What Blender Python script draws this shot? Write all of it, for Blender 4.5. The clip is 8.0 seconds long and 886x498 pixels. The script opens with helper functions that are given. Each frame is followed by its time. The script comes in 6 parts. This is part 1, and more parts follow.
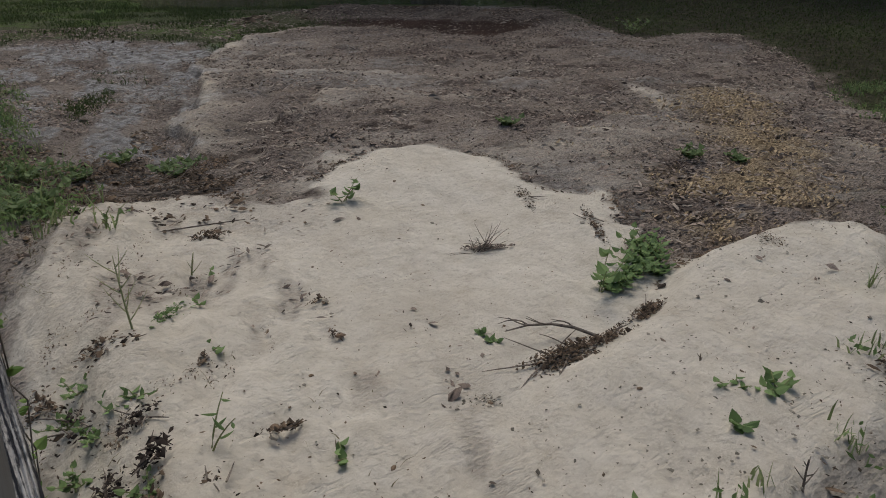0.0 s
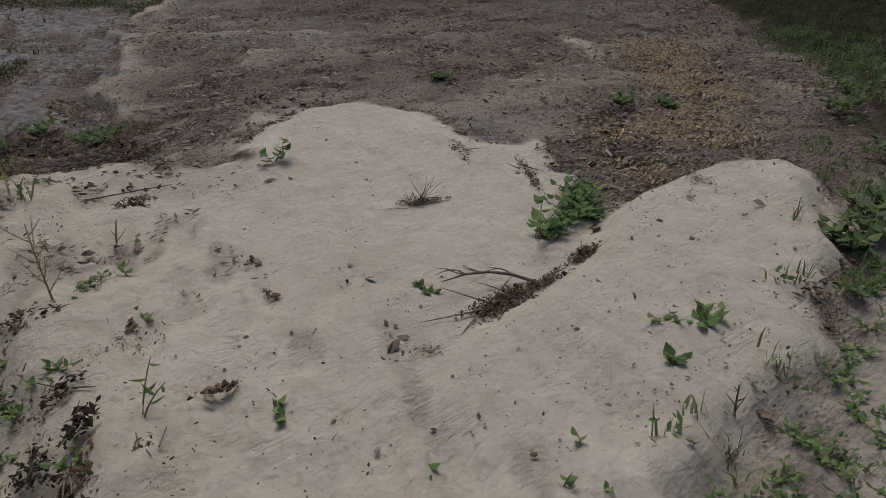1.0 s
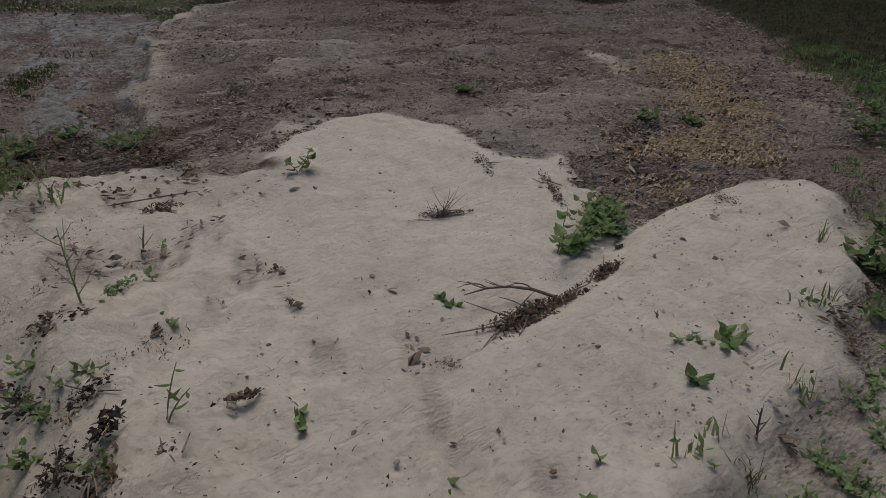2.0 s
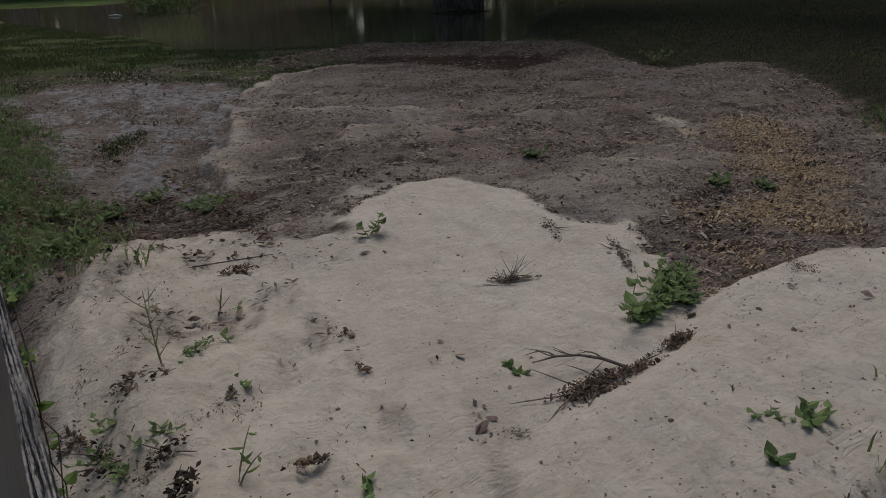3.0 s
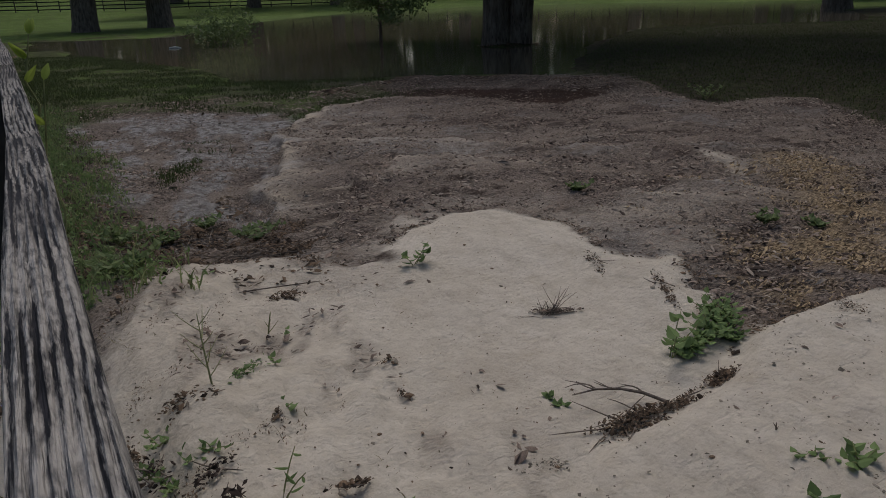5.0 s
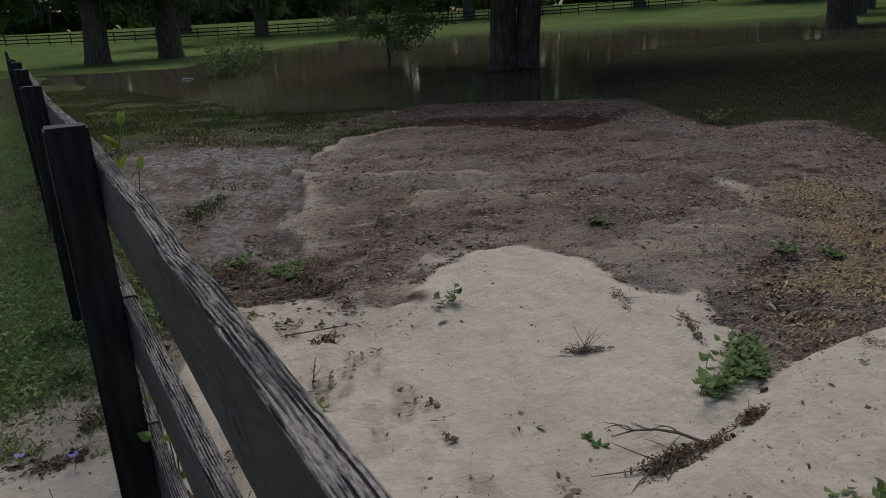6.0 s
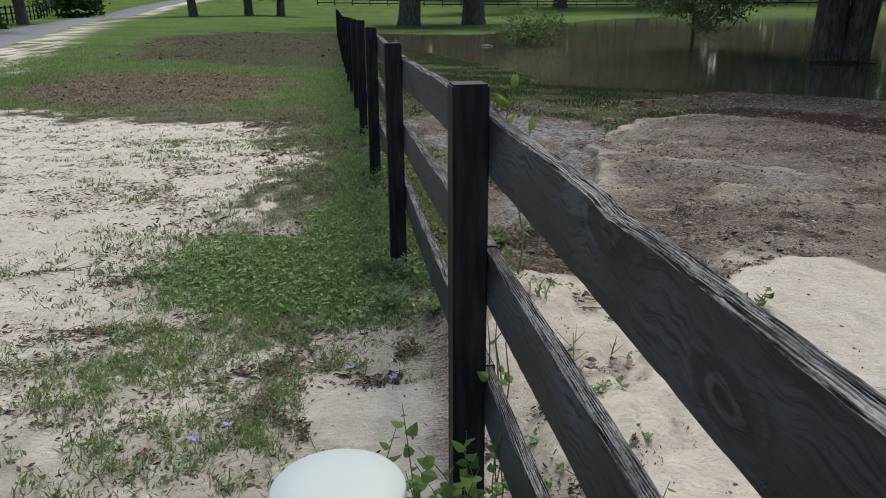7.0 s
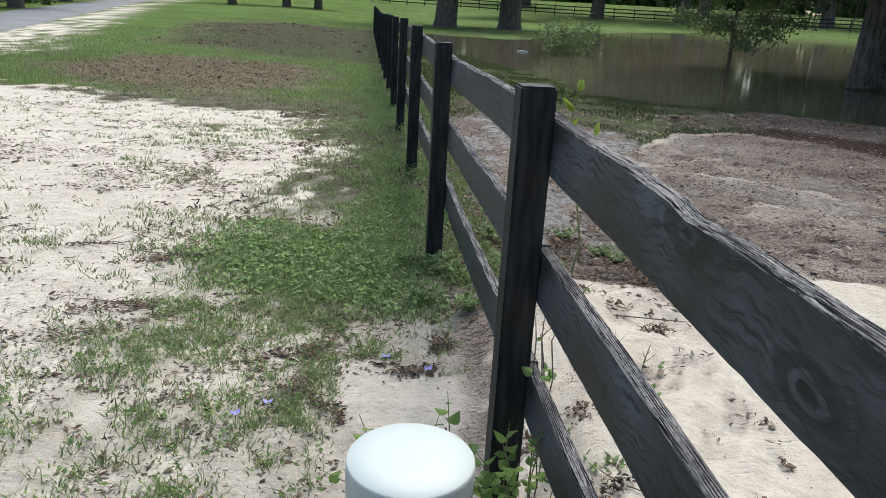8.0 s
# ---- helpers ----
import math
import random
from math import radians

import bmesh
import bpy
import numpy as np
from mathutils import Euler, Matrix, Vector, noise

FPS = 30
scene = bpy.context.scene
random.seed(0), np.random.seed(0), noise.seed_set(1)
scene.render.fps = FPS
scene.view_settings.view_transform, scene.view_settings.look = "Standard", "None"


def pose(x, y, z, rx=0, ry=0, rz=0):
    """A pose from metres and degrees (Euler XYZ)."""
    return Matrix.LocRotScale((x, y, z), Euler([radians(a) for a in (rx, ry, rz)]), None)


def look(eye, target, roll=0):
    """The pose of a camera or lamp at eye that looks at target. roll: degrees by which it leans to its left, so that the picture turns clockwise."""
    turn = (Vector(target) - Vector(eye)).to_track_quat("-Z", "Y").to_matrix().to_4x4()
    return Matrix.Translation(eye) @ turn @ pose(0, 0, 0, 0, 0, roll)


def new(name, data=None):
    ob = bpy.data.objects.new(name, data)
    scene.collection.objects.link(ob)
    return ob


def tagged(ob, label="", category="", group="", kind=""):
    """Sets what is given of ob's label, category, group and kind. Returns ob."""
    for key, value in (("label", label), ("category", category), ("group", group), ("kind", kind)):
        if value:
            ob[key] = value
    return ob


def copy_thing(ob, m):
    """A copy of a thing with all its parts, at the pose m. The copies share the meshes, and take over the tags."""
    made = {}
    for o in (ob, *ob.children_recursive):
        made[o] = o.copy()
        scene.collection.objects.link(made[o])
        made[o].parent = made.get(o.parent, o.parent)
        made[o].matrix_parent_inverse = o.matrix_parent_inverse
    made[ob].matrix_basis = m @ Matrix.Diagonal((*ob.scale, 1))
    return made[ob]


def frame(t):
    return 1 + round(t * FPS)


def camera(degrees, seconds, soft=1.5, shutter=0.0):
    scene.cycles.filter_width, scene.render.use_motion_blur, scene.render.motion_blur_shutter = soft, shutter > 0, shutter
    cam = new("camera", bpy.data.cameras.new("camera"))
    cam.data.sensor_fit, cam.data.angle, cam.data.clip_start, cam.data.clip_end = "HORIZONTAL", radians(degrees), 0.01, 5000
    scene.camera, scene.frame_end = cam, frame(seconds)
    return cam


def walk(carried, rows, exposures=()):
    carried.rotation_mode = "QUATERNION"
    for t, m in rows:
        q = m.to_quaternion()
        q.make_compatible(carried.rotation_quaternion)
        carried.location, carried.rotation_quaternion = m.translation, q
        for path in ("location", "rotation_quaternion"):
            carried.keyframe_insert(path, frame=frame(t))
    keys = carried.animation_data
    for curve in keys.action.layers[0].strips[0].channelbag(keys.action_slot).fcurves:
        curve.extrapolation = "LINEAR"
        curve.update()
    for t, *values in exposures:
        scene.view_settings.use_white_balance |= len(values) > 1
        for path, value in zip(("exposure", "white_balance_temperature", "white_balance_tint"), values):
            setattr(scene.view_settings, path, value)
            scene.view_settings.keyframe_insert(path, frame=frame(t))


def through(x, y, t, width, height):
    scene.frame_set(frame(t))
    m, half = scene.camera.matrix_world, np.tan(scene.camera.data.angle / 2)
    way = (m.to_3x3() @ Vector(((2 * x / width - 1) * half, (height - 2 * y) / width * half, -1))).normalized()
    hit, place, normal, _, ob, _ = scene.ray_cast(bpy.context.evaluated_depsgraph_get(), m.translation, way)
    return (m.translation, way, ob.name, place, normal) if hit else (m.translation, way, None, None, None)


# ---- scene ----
# ---- camera ----
cam = camera(62.08, 8.0, soft=0.65, shutter=0.08)


def aim(x, y, z, turn, tilt, roll):
    """A camera pose: turn to the right of +y, tilt upwards and roll, in degrees."""
    a, b = radians(turn), radians(tilt)
    way = Vector((math.sin(a) * math.cos(b), math.cos(a) * math.cos(b), math.sin(b)))
    return look((x, y, z), Vector((x, y, z)) + way, roll)


PATH = [
    (0.0, 0.127, 0.155, 1.417, 35.58, -24.26, -0.27),
    (0.5, 0.159, 0.118, 1.368, 40.44, -23.91, -2.88),
    (1.0, 0.162, 0.142, 1.362, 40.30, -27.09, -1.15),
    (1.2, 0.160, 0.149, 1.360, 40.50, -27.48, -1.31),
    (2.3, 0.139, 0.147, 1.393, 37.91, -25.03, -0.66),
    (2.5, 0.135, 0.146, 1.403, 36.82, -23.30, -2.45),
    (3.0, 0.132, 0.147, 1.411, 33.29, -21.60, -1.95),
    (3.5, 0.107, 0.137, 1.430, 28.17, -20.31, -2.08),
    (4.0, 0.106, 0.144, 1.422, 28.65, -21.21, -0.45),
    (4.2, 0.120, 0.136, 1.421, 29.40, -21.12, -1.67),
    (5.3, 0.082, 0.100, 1.448, 30.28, -18.45, -1.56),
    (5.5, 0.052, 0.107, 1.474, 31.51, -17.77, -0.34),
    (6.0, -0.045, 0.070, 1.590, 29.10, -17.52, -3.26),
    (6.5, -0.169, 0.150, 1.583, 17.85, -18.55, -0.50),
    (7.0, -0.300, 0.128, 1.597, 8.20, -18.74, -0.36),
    (7.5, -0.382, 0.090, 1.606, 5.23, -18.13, 0.62),
    (8.0, -0.411, 0.077, 1.592, 6.66, -18.63, 3.18),
]
walk(cam, [(row[0], aim(*row[1:])) for row in PATH], exposures=[(0, 0.15, 6500, 4), (0.5, -0.05, 6500, 6), (1.2, -0.13, 6500, 7), (2.5, -0.34, 6500, 8), (3.5, -0.40, 6500, 8), (5.5, -0.32, 6500, 8), (6.0, -0.18, 6500, 7), (6.5, 0.10, 6500, 4), (7.0, 0.70, 6350, 2), (7.5, 1.13, 6280, 2), (8.0, 1.26, 6280, 2)])

# ---- light ----
world = bpy.data.worlds.new("sky")
scene.world = world
world.use_nodes = True
wn = world.node_tree
sky = wn.nodes.new("ShaderNodeTexSky")
sky.sky_type, sky.sun_disc = "NISHITA", False
SUN_TURN, SUN_HEIGHT = 28, 60  # degrees from +y to the right, and above the horizon
sky.sun_elevation, sky.sun_rotation = radians(SUN_HEIGHT), radians(SUN_TURN)
sky.air_density, sky.dust_density, sky.ozone_density = 1.0, 3.0, 1.0
back = wn.nodes["Background"]
back.inputs["Strength"].default_value = 0.11
wn.links.new(sky.outputs[0], back.inputs[0])
sun = new("sun", bpy.data.lights.new("sun", "SUN"))
sun.data.energy, sun.data.angle, sun.data.color = 1.4, radians(38), (1.0, 0.95, 0.88)
sun.matrix_world = look((0, 0, 30), Vector((0, 0, 30)) - Vector((math.sin(radians(SUN_TURN)) * math.cos(radians(SUN_HEIGHT)), math.cos(radians(SUN_TURN)) * math.cos(radians(SUN_HEIGHT)), math.sin(radians(SUN_HEIGHT)))))


# ---- material helpers ----
class Nodes:
    """A small builder of node materials."""

    def __init__(self, name, rough=0.8, spec=0.3):
        self.mat = bpy.data.materials.new(name)
        self.mat.use_nodes = True
        self.tree = self.mat.node_tree
        self.bsdf = self.tree.nodes["Principled BSDF"]
        self.bsdf.inputs["Roughness"].default_value = rough
        self.bsdf.inputs["Specular IOR Level"].default_value = spec

    def add(self, kind, **inputs):
        node = self.tree.nodes.new("ShaderNode" + kind)
        for key, value in inputs.items():
            self.set(node.inputs[key.replace("_", " ")], value)
        return node

    def set(self, socket, value):
        if isinstance(value, bpy.types.NodeSocket):
            self.tree.links.new(value, socket)
        elif isinstance(value, tuple) and len(value) == 3 and socket.type == "RGBA":
            socket.default_value = (*value, 1)
        else:
            socket.default_value = value

    def coords(self, scale=(1, 1, 1), kind="Object", turn=0.0):
        tc = self.add("TexCoord")
        mp = self.add("Mapping", Vector=tc.outputs[kind], Scale=scale, Rotation=(0, 0, radians(turn)))
        return mp.outputs[0]

    def noise(self, vec, scale, detail=4.0, rough=0.55):
        return self.add("TexNoise", Vector=vec, Scale=scale, Detail=detail, Roughness=rough).outputs[0]

    def ramp(self, fac, *stops):
        node = self.add("ValToRGB", Fac=fac)
        els = node.color_ramp.elements
        while len(els) < len(stops):
            els.new(0.5)
        for el, (at, col) in zip(els, stops):
            el.position = at
            el.color = (*col, 1) if isinstance(col, tuple) else (col, col, col, 1)
        return node.outputs[0]

    def mix(self, fac, a, b, blend="MIX"):
        node = self.tree.nodes.new("ShaderNodeMix")
        node.data_type, node.blend_type = "RGBA", blend
        self.set(node.inputs[0], fac)
        self.set(node.inputs[6], a)
        self.set(node.inputs[7], b)
        return node.outputs[2]

    def math(self, op, a, b=0.0, c=0.0):
        node = self.tree.nodes.new("ShaderNodeMath")
        node.operation = op
        for n, v in enumerate((a, b, c)):
            self.set(node.inputs[n], v)
        return node.outputs[0]

    def bump(self, height, strength=0.3, distance=0.01, normal=None):
        node = self.add("Bump", Height=height, Strength=strength, Distance=distance)
        if normal is not None:
            self.set(node.inputs["Normal"], normal)
        return node.outputs[0]

    def done(self, color=None, rough=None, normal=None):
        for key, value in (("Base Color", color), ("Roughness", rough), ("Normal", normal)):
            if value is not None:
                self.set(self.bsdf.inputs[key], value)
        return self.mat


def ground_material():
    """Sand, mulch, wet mud, soil and turf, laid out by the masks of the ground mesh."""
    n = Nodes("ground", 0.9, 0.25)
    vec = n.coords()
    a_node = n.add("VertexColor")
    a_node.layer_name = "earth"
    a = n.add("SeparateColor", Color=a_node.outputs[0])
    b_node = n.add("VertexColor")
    b_node.layer_name = "cover"
    b = n.add("SeparateColor", Color=b_node.outputs[0])
    fine, grain, broad, blot = n.noise(vec, 140, 3), n.noise(vec, 520, 2), n.noise(vec, 1.7, 4), n.noise(vec, 11, 5)
    sand = n.mix(n.ramp(broad, (0.3, 0.0), (0.7, 1.0)), (0.565, 0.50, 0.424), (0.64, 0.575, 0.50))
    sand = n.mix(n.ramp(blot, (0.38, 0.28), (0.58, 0.0)), sand, (0.40, 0.34, 0.265))
    sand = n.mix(n.ramp(n.noise(vec, 48, 4), (0.55, 0.0), (0.72, 0.5)), sand, (0.33, 0.285, 0.235))
    sand = n.mix(n.ramp(grain, (0.60, 0.0), (0.78, 0.35)), sand, (0.30, 0.26, 0.22))
    flow = n.noise(n.coords((0.16, 1.0, 1), turn=-58), 26, 5, 0.68)
    sand = n.mix(n.ramp(flow, (0.54, 0.0), (0.66, 0.22)), sand, (0.35, 0.305, 0.25))
    sand = n.mix(n.ramp(n.noise(vec, 4.3, 6, 0.7), (0.53, 0.0), (0.66, 0.34)), sand, (0.38, 0.315, 0.245))
    streaks = n.noise(n.coords((1.0, 0.42, 1)), 9, 6, 0.65)
    sand = n.mix(n.ramp(streaks, (0.56, 0.0), (0.66, 0.30)), sand, (0.36, 0.315, 0.26))
    wander = n.add("VectorMath")
    n.set(wander.inputs[0], n.coords((0.05, 1.0, 1), turn=-47))
    n.set(wander.inputs[1], n.add("CombineXYZ", Y=n.math("MULTIPLY", n.noise(vec, 2.6, 3), 0.16)).outputs[0])
    rill = n.math("MULTIPLY", n.ramp(n.noise(wander.outputs[0], 46, 3, 0.6), (0.57, 0.0), (0.64, 1.0)), n.ramp(n.noise(vec, 3.1, 4), (0.44, 0.0), (0.58, 1.0)))
    sand = n.mix(n.math("MULTIPLY", rill, 0.12), sand, (0.27, 0.225, 0.18))
    sand = n.mix(n.ramp(n.noise(vec, 230, 3), (0.58, 0.0), (0.70, 0.45)), sand, (0.66, 0.60, 0.52))
    vor = n.add("TexVoronoi", Vector=n.coords((1, 1.7, 1)), Scale=46.0, Randomness=1.0)
    fibre = n.noise(n.coords((1, 2.6, 1)), 34, 6, 0.72)
    patch = n.noise(vec, 2.3, 6, 0.66)
    swath = n.noise(n.coords((1, 1.8, 1)), 0.75, 5, 0.6)
    chips = n.mix(n.ramp(vor.outputs["Color"], (0.15, 0.0), (0.85, 1.0)), (0.050, 0.038, 0.032), (0.33, 0.265, 0.225))
    mulch = n.mix(n.ramp(fibre, (0.44, 0.0), (0.58, 0.85)), chips, (0.30, 0.245, 0.21))
    mulch = n.mix(n.ramp(swath, (0.48, 0.0), (0.60, 0.65)), mulch, (0.36, 0.295, 0.24))
    mulch = n.mix(n.ramp(swath, (0.36, 0.65), (0.46, 0.0)), mulch, (0.105, 0.076, 0.064))
    mulch = n.mix(n.ramp(patch, (0.37, 0.8), (0.46, 0.0)), mulch, (0.058, 0.041, 0.034))
    mulch = n.mix(n.ramp(n.noise(n.coords((1, 2.0, 1)), 75, 4, 0.7), (0.53, 0.0), (0.62, 0.85)), mulch, (0.036, 0.026, 0.022))
    mulch = n.mix(1.0, mulch, (0.90, 0.90, 0.92), "MULTIPLY")
    gold = n.mix(n.ramp(vor.outputs["Color"], (0.2, 0.0), (0.7, 1.0)), (0.16, 0.112, 0.068), (0.43, 0.325, 0.205))
    gold = n.mix(n.ramp(fibre, (0.40, 0.75), (0.50, 0.0)), gold, (0.05, 0.034, 0.024))
    mud = n.mix(n.ramp(blot, (0.35, 0.0), (0.65, 1.0)), (0.12, 0.102, 0.094), (0.29, 0.26, 0.242))
    mud = n.mix(n.ramp(fibre, (0.36, 0.7), (0.47, 0.0)), mud, (0.05, 0.038, 0.032))
    wet = n.mix(n.ramp(broad, (0.3, 0.0), (0.7, 1.0)), (0.042, 0.024, 0.018), (0.070, 0.040, 0.030))
    turf = n.mix(n.ramp(broad, (0.3, 0.0), (0.7, 1.0)), (0.085, 0.135, 0.032), (0.150, 0.215, 0.060))
    turf = n.mix(n.ramp(fine, (0.45, 0.0), (0.75, 0.75)), turf, (0.045, 0.075, 0.016))
    turf = n.mix(n.ramp(n.noise(vec, 0.22, 5), (0.42, 0.0), (0.62, 0.7)), turf, (0.075, 0.105, 0.030))
    # Soil is kept very dark: over the pasture it also stands for the oaks' shade.
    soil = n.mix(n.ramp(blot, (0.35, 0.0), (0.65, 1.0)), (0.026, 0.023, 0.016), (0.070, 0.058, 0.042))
    col = n.mix(a.outputs[0], mulch, sand)
    col = n.mix(a.outputs[1], col, gold)
    col = n.mix(a.outputs[2], col, mud)
    col = n.mix(b.outputs[0], col, wet)
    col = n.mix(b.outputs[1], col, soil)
    col = n.mix(b.outputs[2], col, turf)
    rough = n.math("SUBTRACT", 0.95, n.math("MULTIPLY", b.outputs[0], 0.12))
    rough = n.math("SUBTRACT", rough, n.math("MULTIPLY", a.outputs[2], n.ramp(blot, (0.36, 0.0), (0.54, 0.68))))
    notsand = n.math("SUBTRACT", 1.0, a.outputs[0])
    relief = n.math("ADD", n.math("MULTIPLY", vor.outputs["Distance"], notsand), n.math("ADD", n.math("MULTIPLY", grain, 0.25), n.math("MULTIPLY", n.math("MULTIPLY", fibre, notsand), 1.2)))
    relief = n.math("ADD", relief, n.math("MULTIPLY", n.noise(vec, 26, 5), 0.9))
    relief = n.math("ADD", relief, n.math("MULTIPLY", n.math("SUBTRACT", n.math("MULTIPLY", flow, 0.4), n.math("MULTIPLY", rill, 0.15)), a.outputs[0]))
    n.set(n.bsdf.inputs["Specular IOR Level"], n.math("ADD", 0.05, n.math("ADD", n.math("MULTIPLY", b.outputs[0], 0.03), n.math("MULTIPLY", a.outputs[2], 0.45))))
    return n.done(col, rough, n.bump(relief, 0.9, 0.022))


def water_material():
    n = Nodes("flood_water", 0.07, 0.5)
    vec = n.coords()
    murk = n.mix(n.ramp(n.noise(vec, 0.12, 3), (0.35, 0.0), (0.65, 1.0)), (0.070, 0.064, 0.045), (0.118, 0.094, 0.064))
    n.bsdf.inputs["IOR"].default_value = 1.33
    return n.done(murk, None, n.bump(n.noise(vec, 2.2, 3), 0.06, 0.02))


def paint_material(name="black_fence_paint", knots=()):
    """Weathered black paint with the wood's grain showing through; knots: places and widths of knots along the board."""
    n = Nodes(name, 0.55, 0.35)
    vec = n.coords((3, 0.5, 3))
    bend = n.noise(n.coords((0.4, 1, 1)), 5.5, 3)
    lift = n.add("CombineXYZ", Z=n.math("MULTIPLY", bend, 0.11))
    moved = n.add("VectorMath")
    n.set(moved.inputs[0], n.coords((1, 0.06, 1)))
    n.set(moved.inputs[1], lift.outputs[0])
    grain = n.noise(moved.outputs[0], 120, 3, 0.65)
    patch = n.noise(n.coords((1, 0.45, 1)), 6.5, 5, 0.6)
    col = n.mix(n.ramp(patch, (0.38, 0.0), (0.68, 1.0)), (0.020, 0.022, 0.027), (0.085, 0.096, 0.112))
    col = n.mix(n.ramp(grain, (0.36, 0.9), (0.53, 0.0)), col, (0.008, 0.009, 0.010))
    col = n.mix(n.ramp(n.noise(vec, 34, 4), (0.64, 0.0), (0.76, 0.35)), col, (0.12, 0.123, 0.128))
    h = n.math("ADD", n.math("MULTIPLY", grain, 0.9), n.math("MULTIPLY", n.noise(vec, 40, 4), 0.5))
    for ky, kz, width in knots:
        tc = n.add("TexCoord")
        mp = n.add("Mapping", Vector=tc.outputs["Object"], Location=(0, -ky / width * 0.42, -kz / width), Scale=(0, 0.42 / width, 1 / width))
        wob = n.add("TexNoise", Vector=n.coords((1, 0.5, 1)), Scale=26.0, Detail=4.0)
        reach = n.tree.nodes.new("ShaderNodeVectorMath")
        reach.operation = "LENGTH"
        n.set(reach.inputs[0], mp.outputs[0])
        d = n.math("ADD", reach.outputs["Value"], n.math("MULTIPLY", wob.outputs[0], 1.5))
        rings = n.math("SINE", n.math("MULTIPLY", d, 5.2))
        near = n.ramp(n.math("MULTIPLY", d, 0.27), (0.45, 1.0), (1.0, 0.0))
        col = n.mix(n.math("MULTIPLY", near, n.ramp(rings, (0.3, 0.78), (0.75, 0.0))), col, (0.003, 0.003, 0.004))
        col = n.mix(n.ramp(n.math("MULTIPLY", d, 0.5), (0.50, 0.9), (0.62, 0.0)), col, (0.005, 0.005, 0.006))
        h = n.math("ADD", h, n.math("MULTIPLY", near, n.math("MULTIPLY", rings, 0.35)))
    return n.done(col, n.ramp(patch, (0.3, 0.45), (0.7, 0.7)), n.bump(h, 0.5, 0.003))


def post_paint_material():
    n = Nodes("black_post_paint", 0.65, 0.25)
    vec = n.coords((6, 6, 0.6))
    g = n.noise(vec, 7, 5)
    col = n.mix(n.ramp(g, (0.4, 0.0), (0.7, 1.0)), (0.012, 0.012, 0.013), (0.036, 0.037, 0.039))
    return n.done(col, None, n.bump(n.noise(vec, 24, 4), 0.5, 0.003))


def weathered_material():
    """Bare grey wood with dark grooves along the grain, for worn top edges."""
    n = Nodes("weathered_board_edge", 0.9, 0.2)
    tc = n.add("TexCoord")
    axes = n.add("SeparateXYZ", Vector=tc.outputs["Object"])
    bend = n.math("ADD", n.math("MULTIPLY", n.math("SINE", n.math("MULTIPLY", axes.outputs[1], 4.1)), 0.0045), n.math("MULTIPLY", n.math("SINE", n.math("MULTIPLY", axes.outputs[1], 13.0)), 0.0010))
    split = n.noise(n.coords((1, 0.05, 1)), 130, 4, 0.65)
    wander = n.math("MULTIPLY", n.noise(n.coords((1, 0.22, 1)), 26, 4, 0.6), 14.0)
    groove = n.math("SINE", n.math("ADD", n.math("MULTIPLY", n.math("ADD", axes.outputs[0], bend), 1150.0), wander))
    streak = n.math("ADD", n.math("MULTIPLY", groove, 0.10), split)
    fine = n.noise(n.coords((1, 0.3, 1)), 260, 4)
    col = n.mix(n.ramp(n.math("ADD", streak, n.math("MULTIPLY", n.math("SUBTRACT", n.noise(n.coords((1, 0.12, 1)), 620, 3, 0.7), 0.5), 0.35)), (0.41, 0.0), (0.53, 1.0)), (0.010, 0.010, 0.014), (0.34, 0.315, 0.295))
    col = n.mix(n.ramp(fine, (0.45, 0.0), (0.68, 0.7)), col, (0.035, 0.033, 0.04))
    stain = n.noise(n.coords((1, 0.6, 1)), 7.5, 3)
    col = n.mix(n.ramp(stain, (0.50, 0.0), (0.62, 0.5)), col, (0.026, 0.025, 0.030))
    return n.done(col, None, n.bump(streak, 1.0, 0.006))


def leaf_material(name, dark, light, through=0.35, rough=0.6):
    n = Nodes(name, rough, 0.15)
    vary = n.add("NewGeometry")
    each = n.add("ObjectInfo")
    col = n.mix(n.math("FRACT", n.math("ADD", vary.outputs["Random Per Island"], each.outputs["Random"])), dark, light)
    col = n.mix(n.ramp(n.noise(n.coords(), 90, 3), (0.45, 0.0), (0.7, 0.4)), col, dark)
    trans = n.add("BsdfTranslucent", Color=n.mix(0.5, col, light))
    both = n.add("MixShader", Fac=through)
    n.tree.links.new(n.bsdf.outputs[0], both.inputs[1])
    n.tree.links.new(trans.outputs[0], both.inputs[2])
    n.tree.links.new(both.outputs[0], n.tree.nodes["Material Output"].inputs[0])
    return n.done(col)


def speckled_material(name, dark, light, rough=0.85):
    """For small loose pieces: every piece has its own shade."""
    n = Nodes(name, rough, 0.2)
    vary = n.add("NewGeometry")
    col = n.mix(vary.outputs["Random Per Island"], dark, light)
    g = n.noise(n.coords(), 160, 3)
    return n.done(n.mix(n.ramp(g, (0.4, 0.0), (0.7, 0.45)), col, dark), None, n.bump(g, 0.4, 0.002))


def bark_material():
    n = Nodes("oak_bark", 0.95, 0.15)
    vec = n.coords((1, 1, 0.22))
    v = n.add("TexVoronoi", Vector=vec, Scale=16.0)
    g = n.noise(vec, 9, 5)
    col = n.mix(n.ramp(g, (0.35, 0.0), (0.7, 1.0)), (0.085, 0.068, 0.054), (0.215, 0.178, 0.142))
    col = n.mix(n.ramp(v.outputs["Distance"], (0.05, 0.8), (0.35, 0.0)), col, (0.018, 0.014, 0.012))
    return n.done(col, None, n.bump(v.outputs["Distance"], 0.8, 0.03))


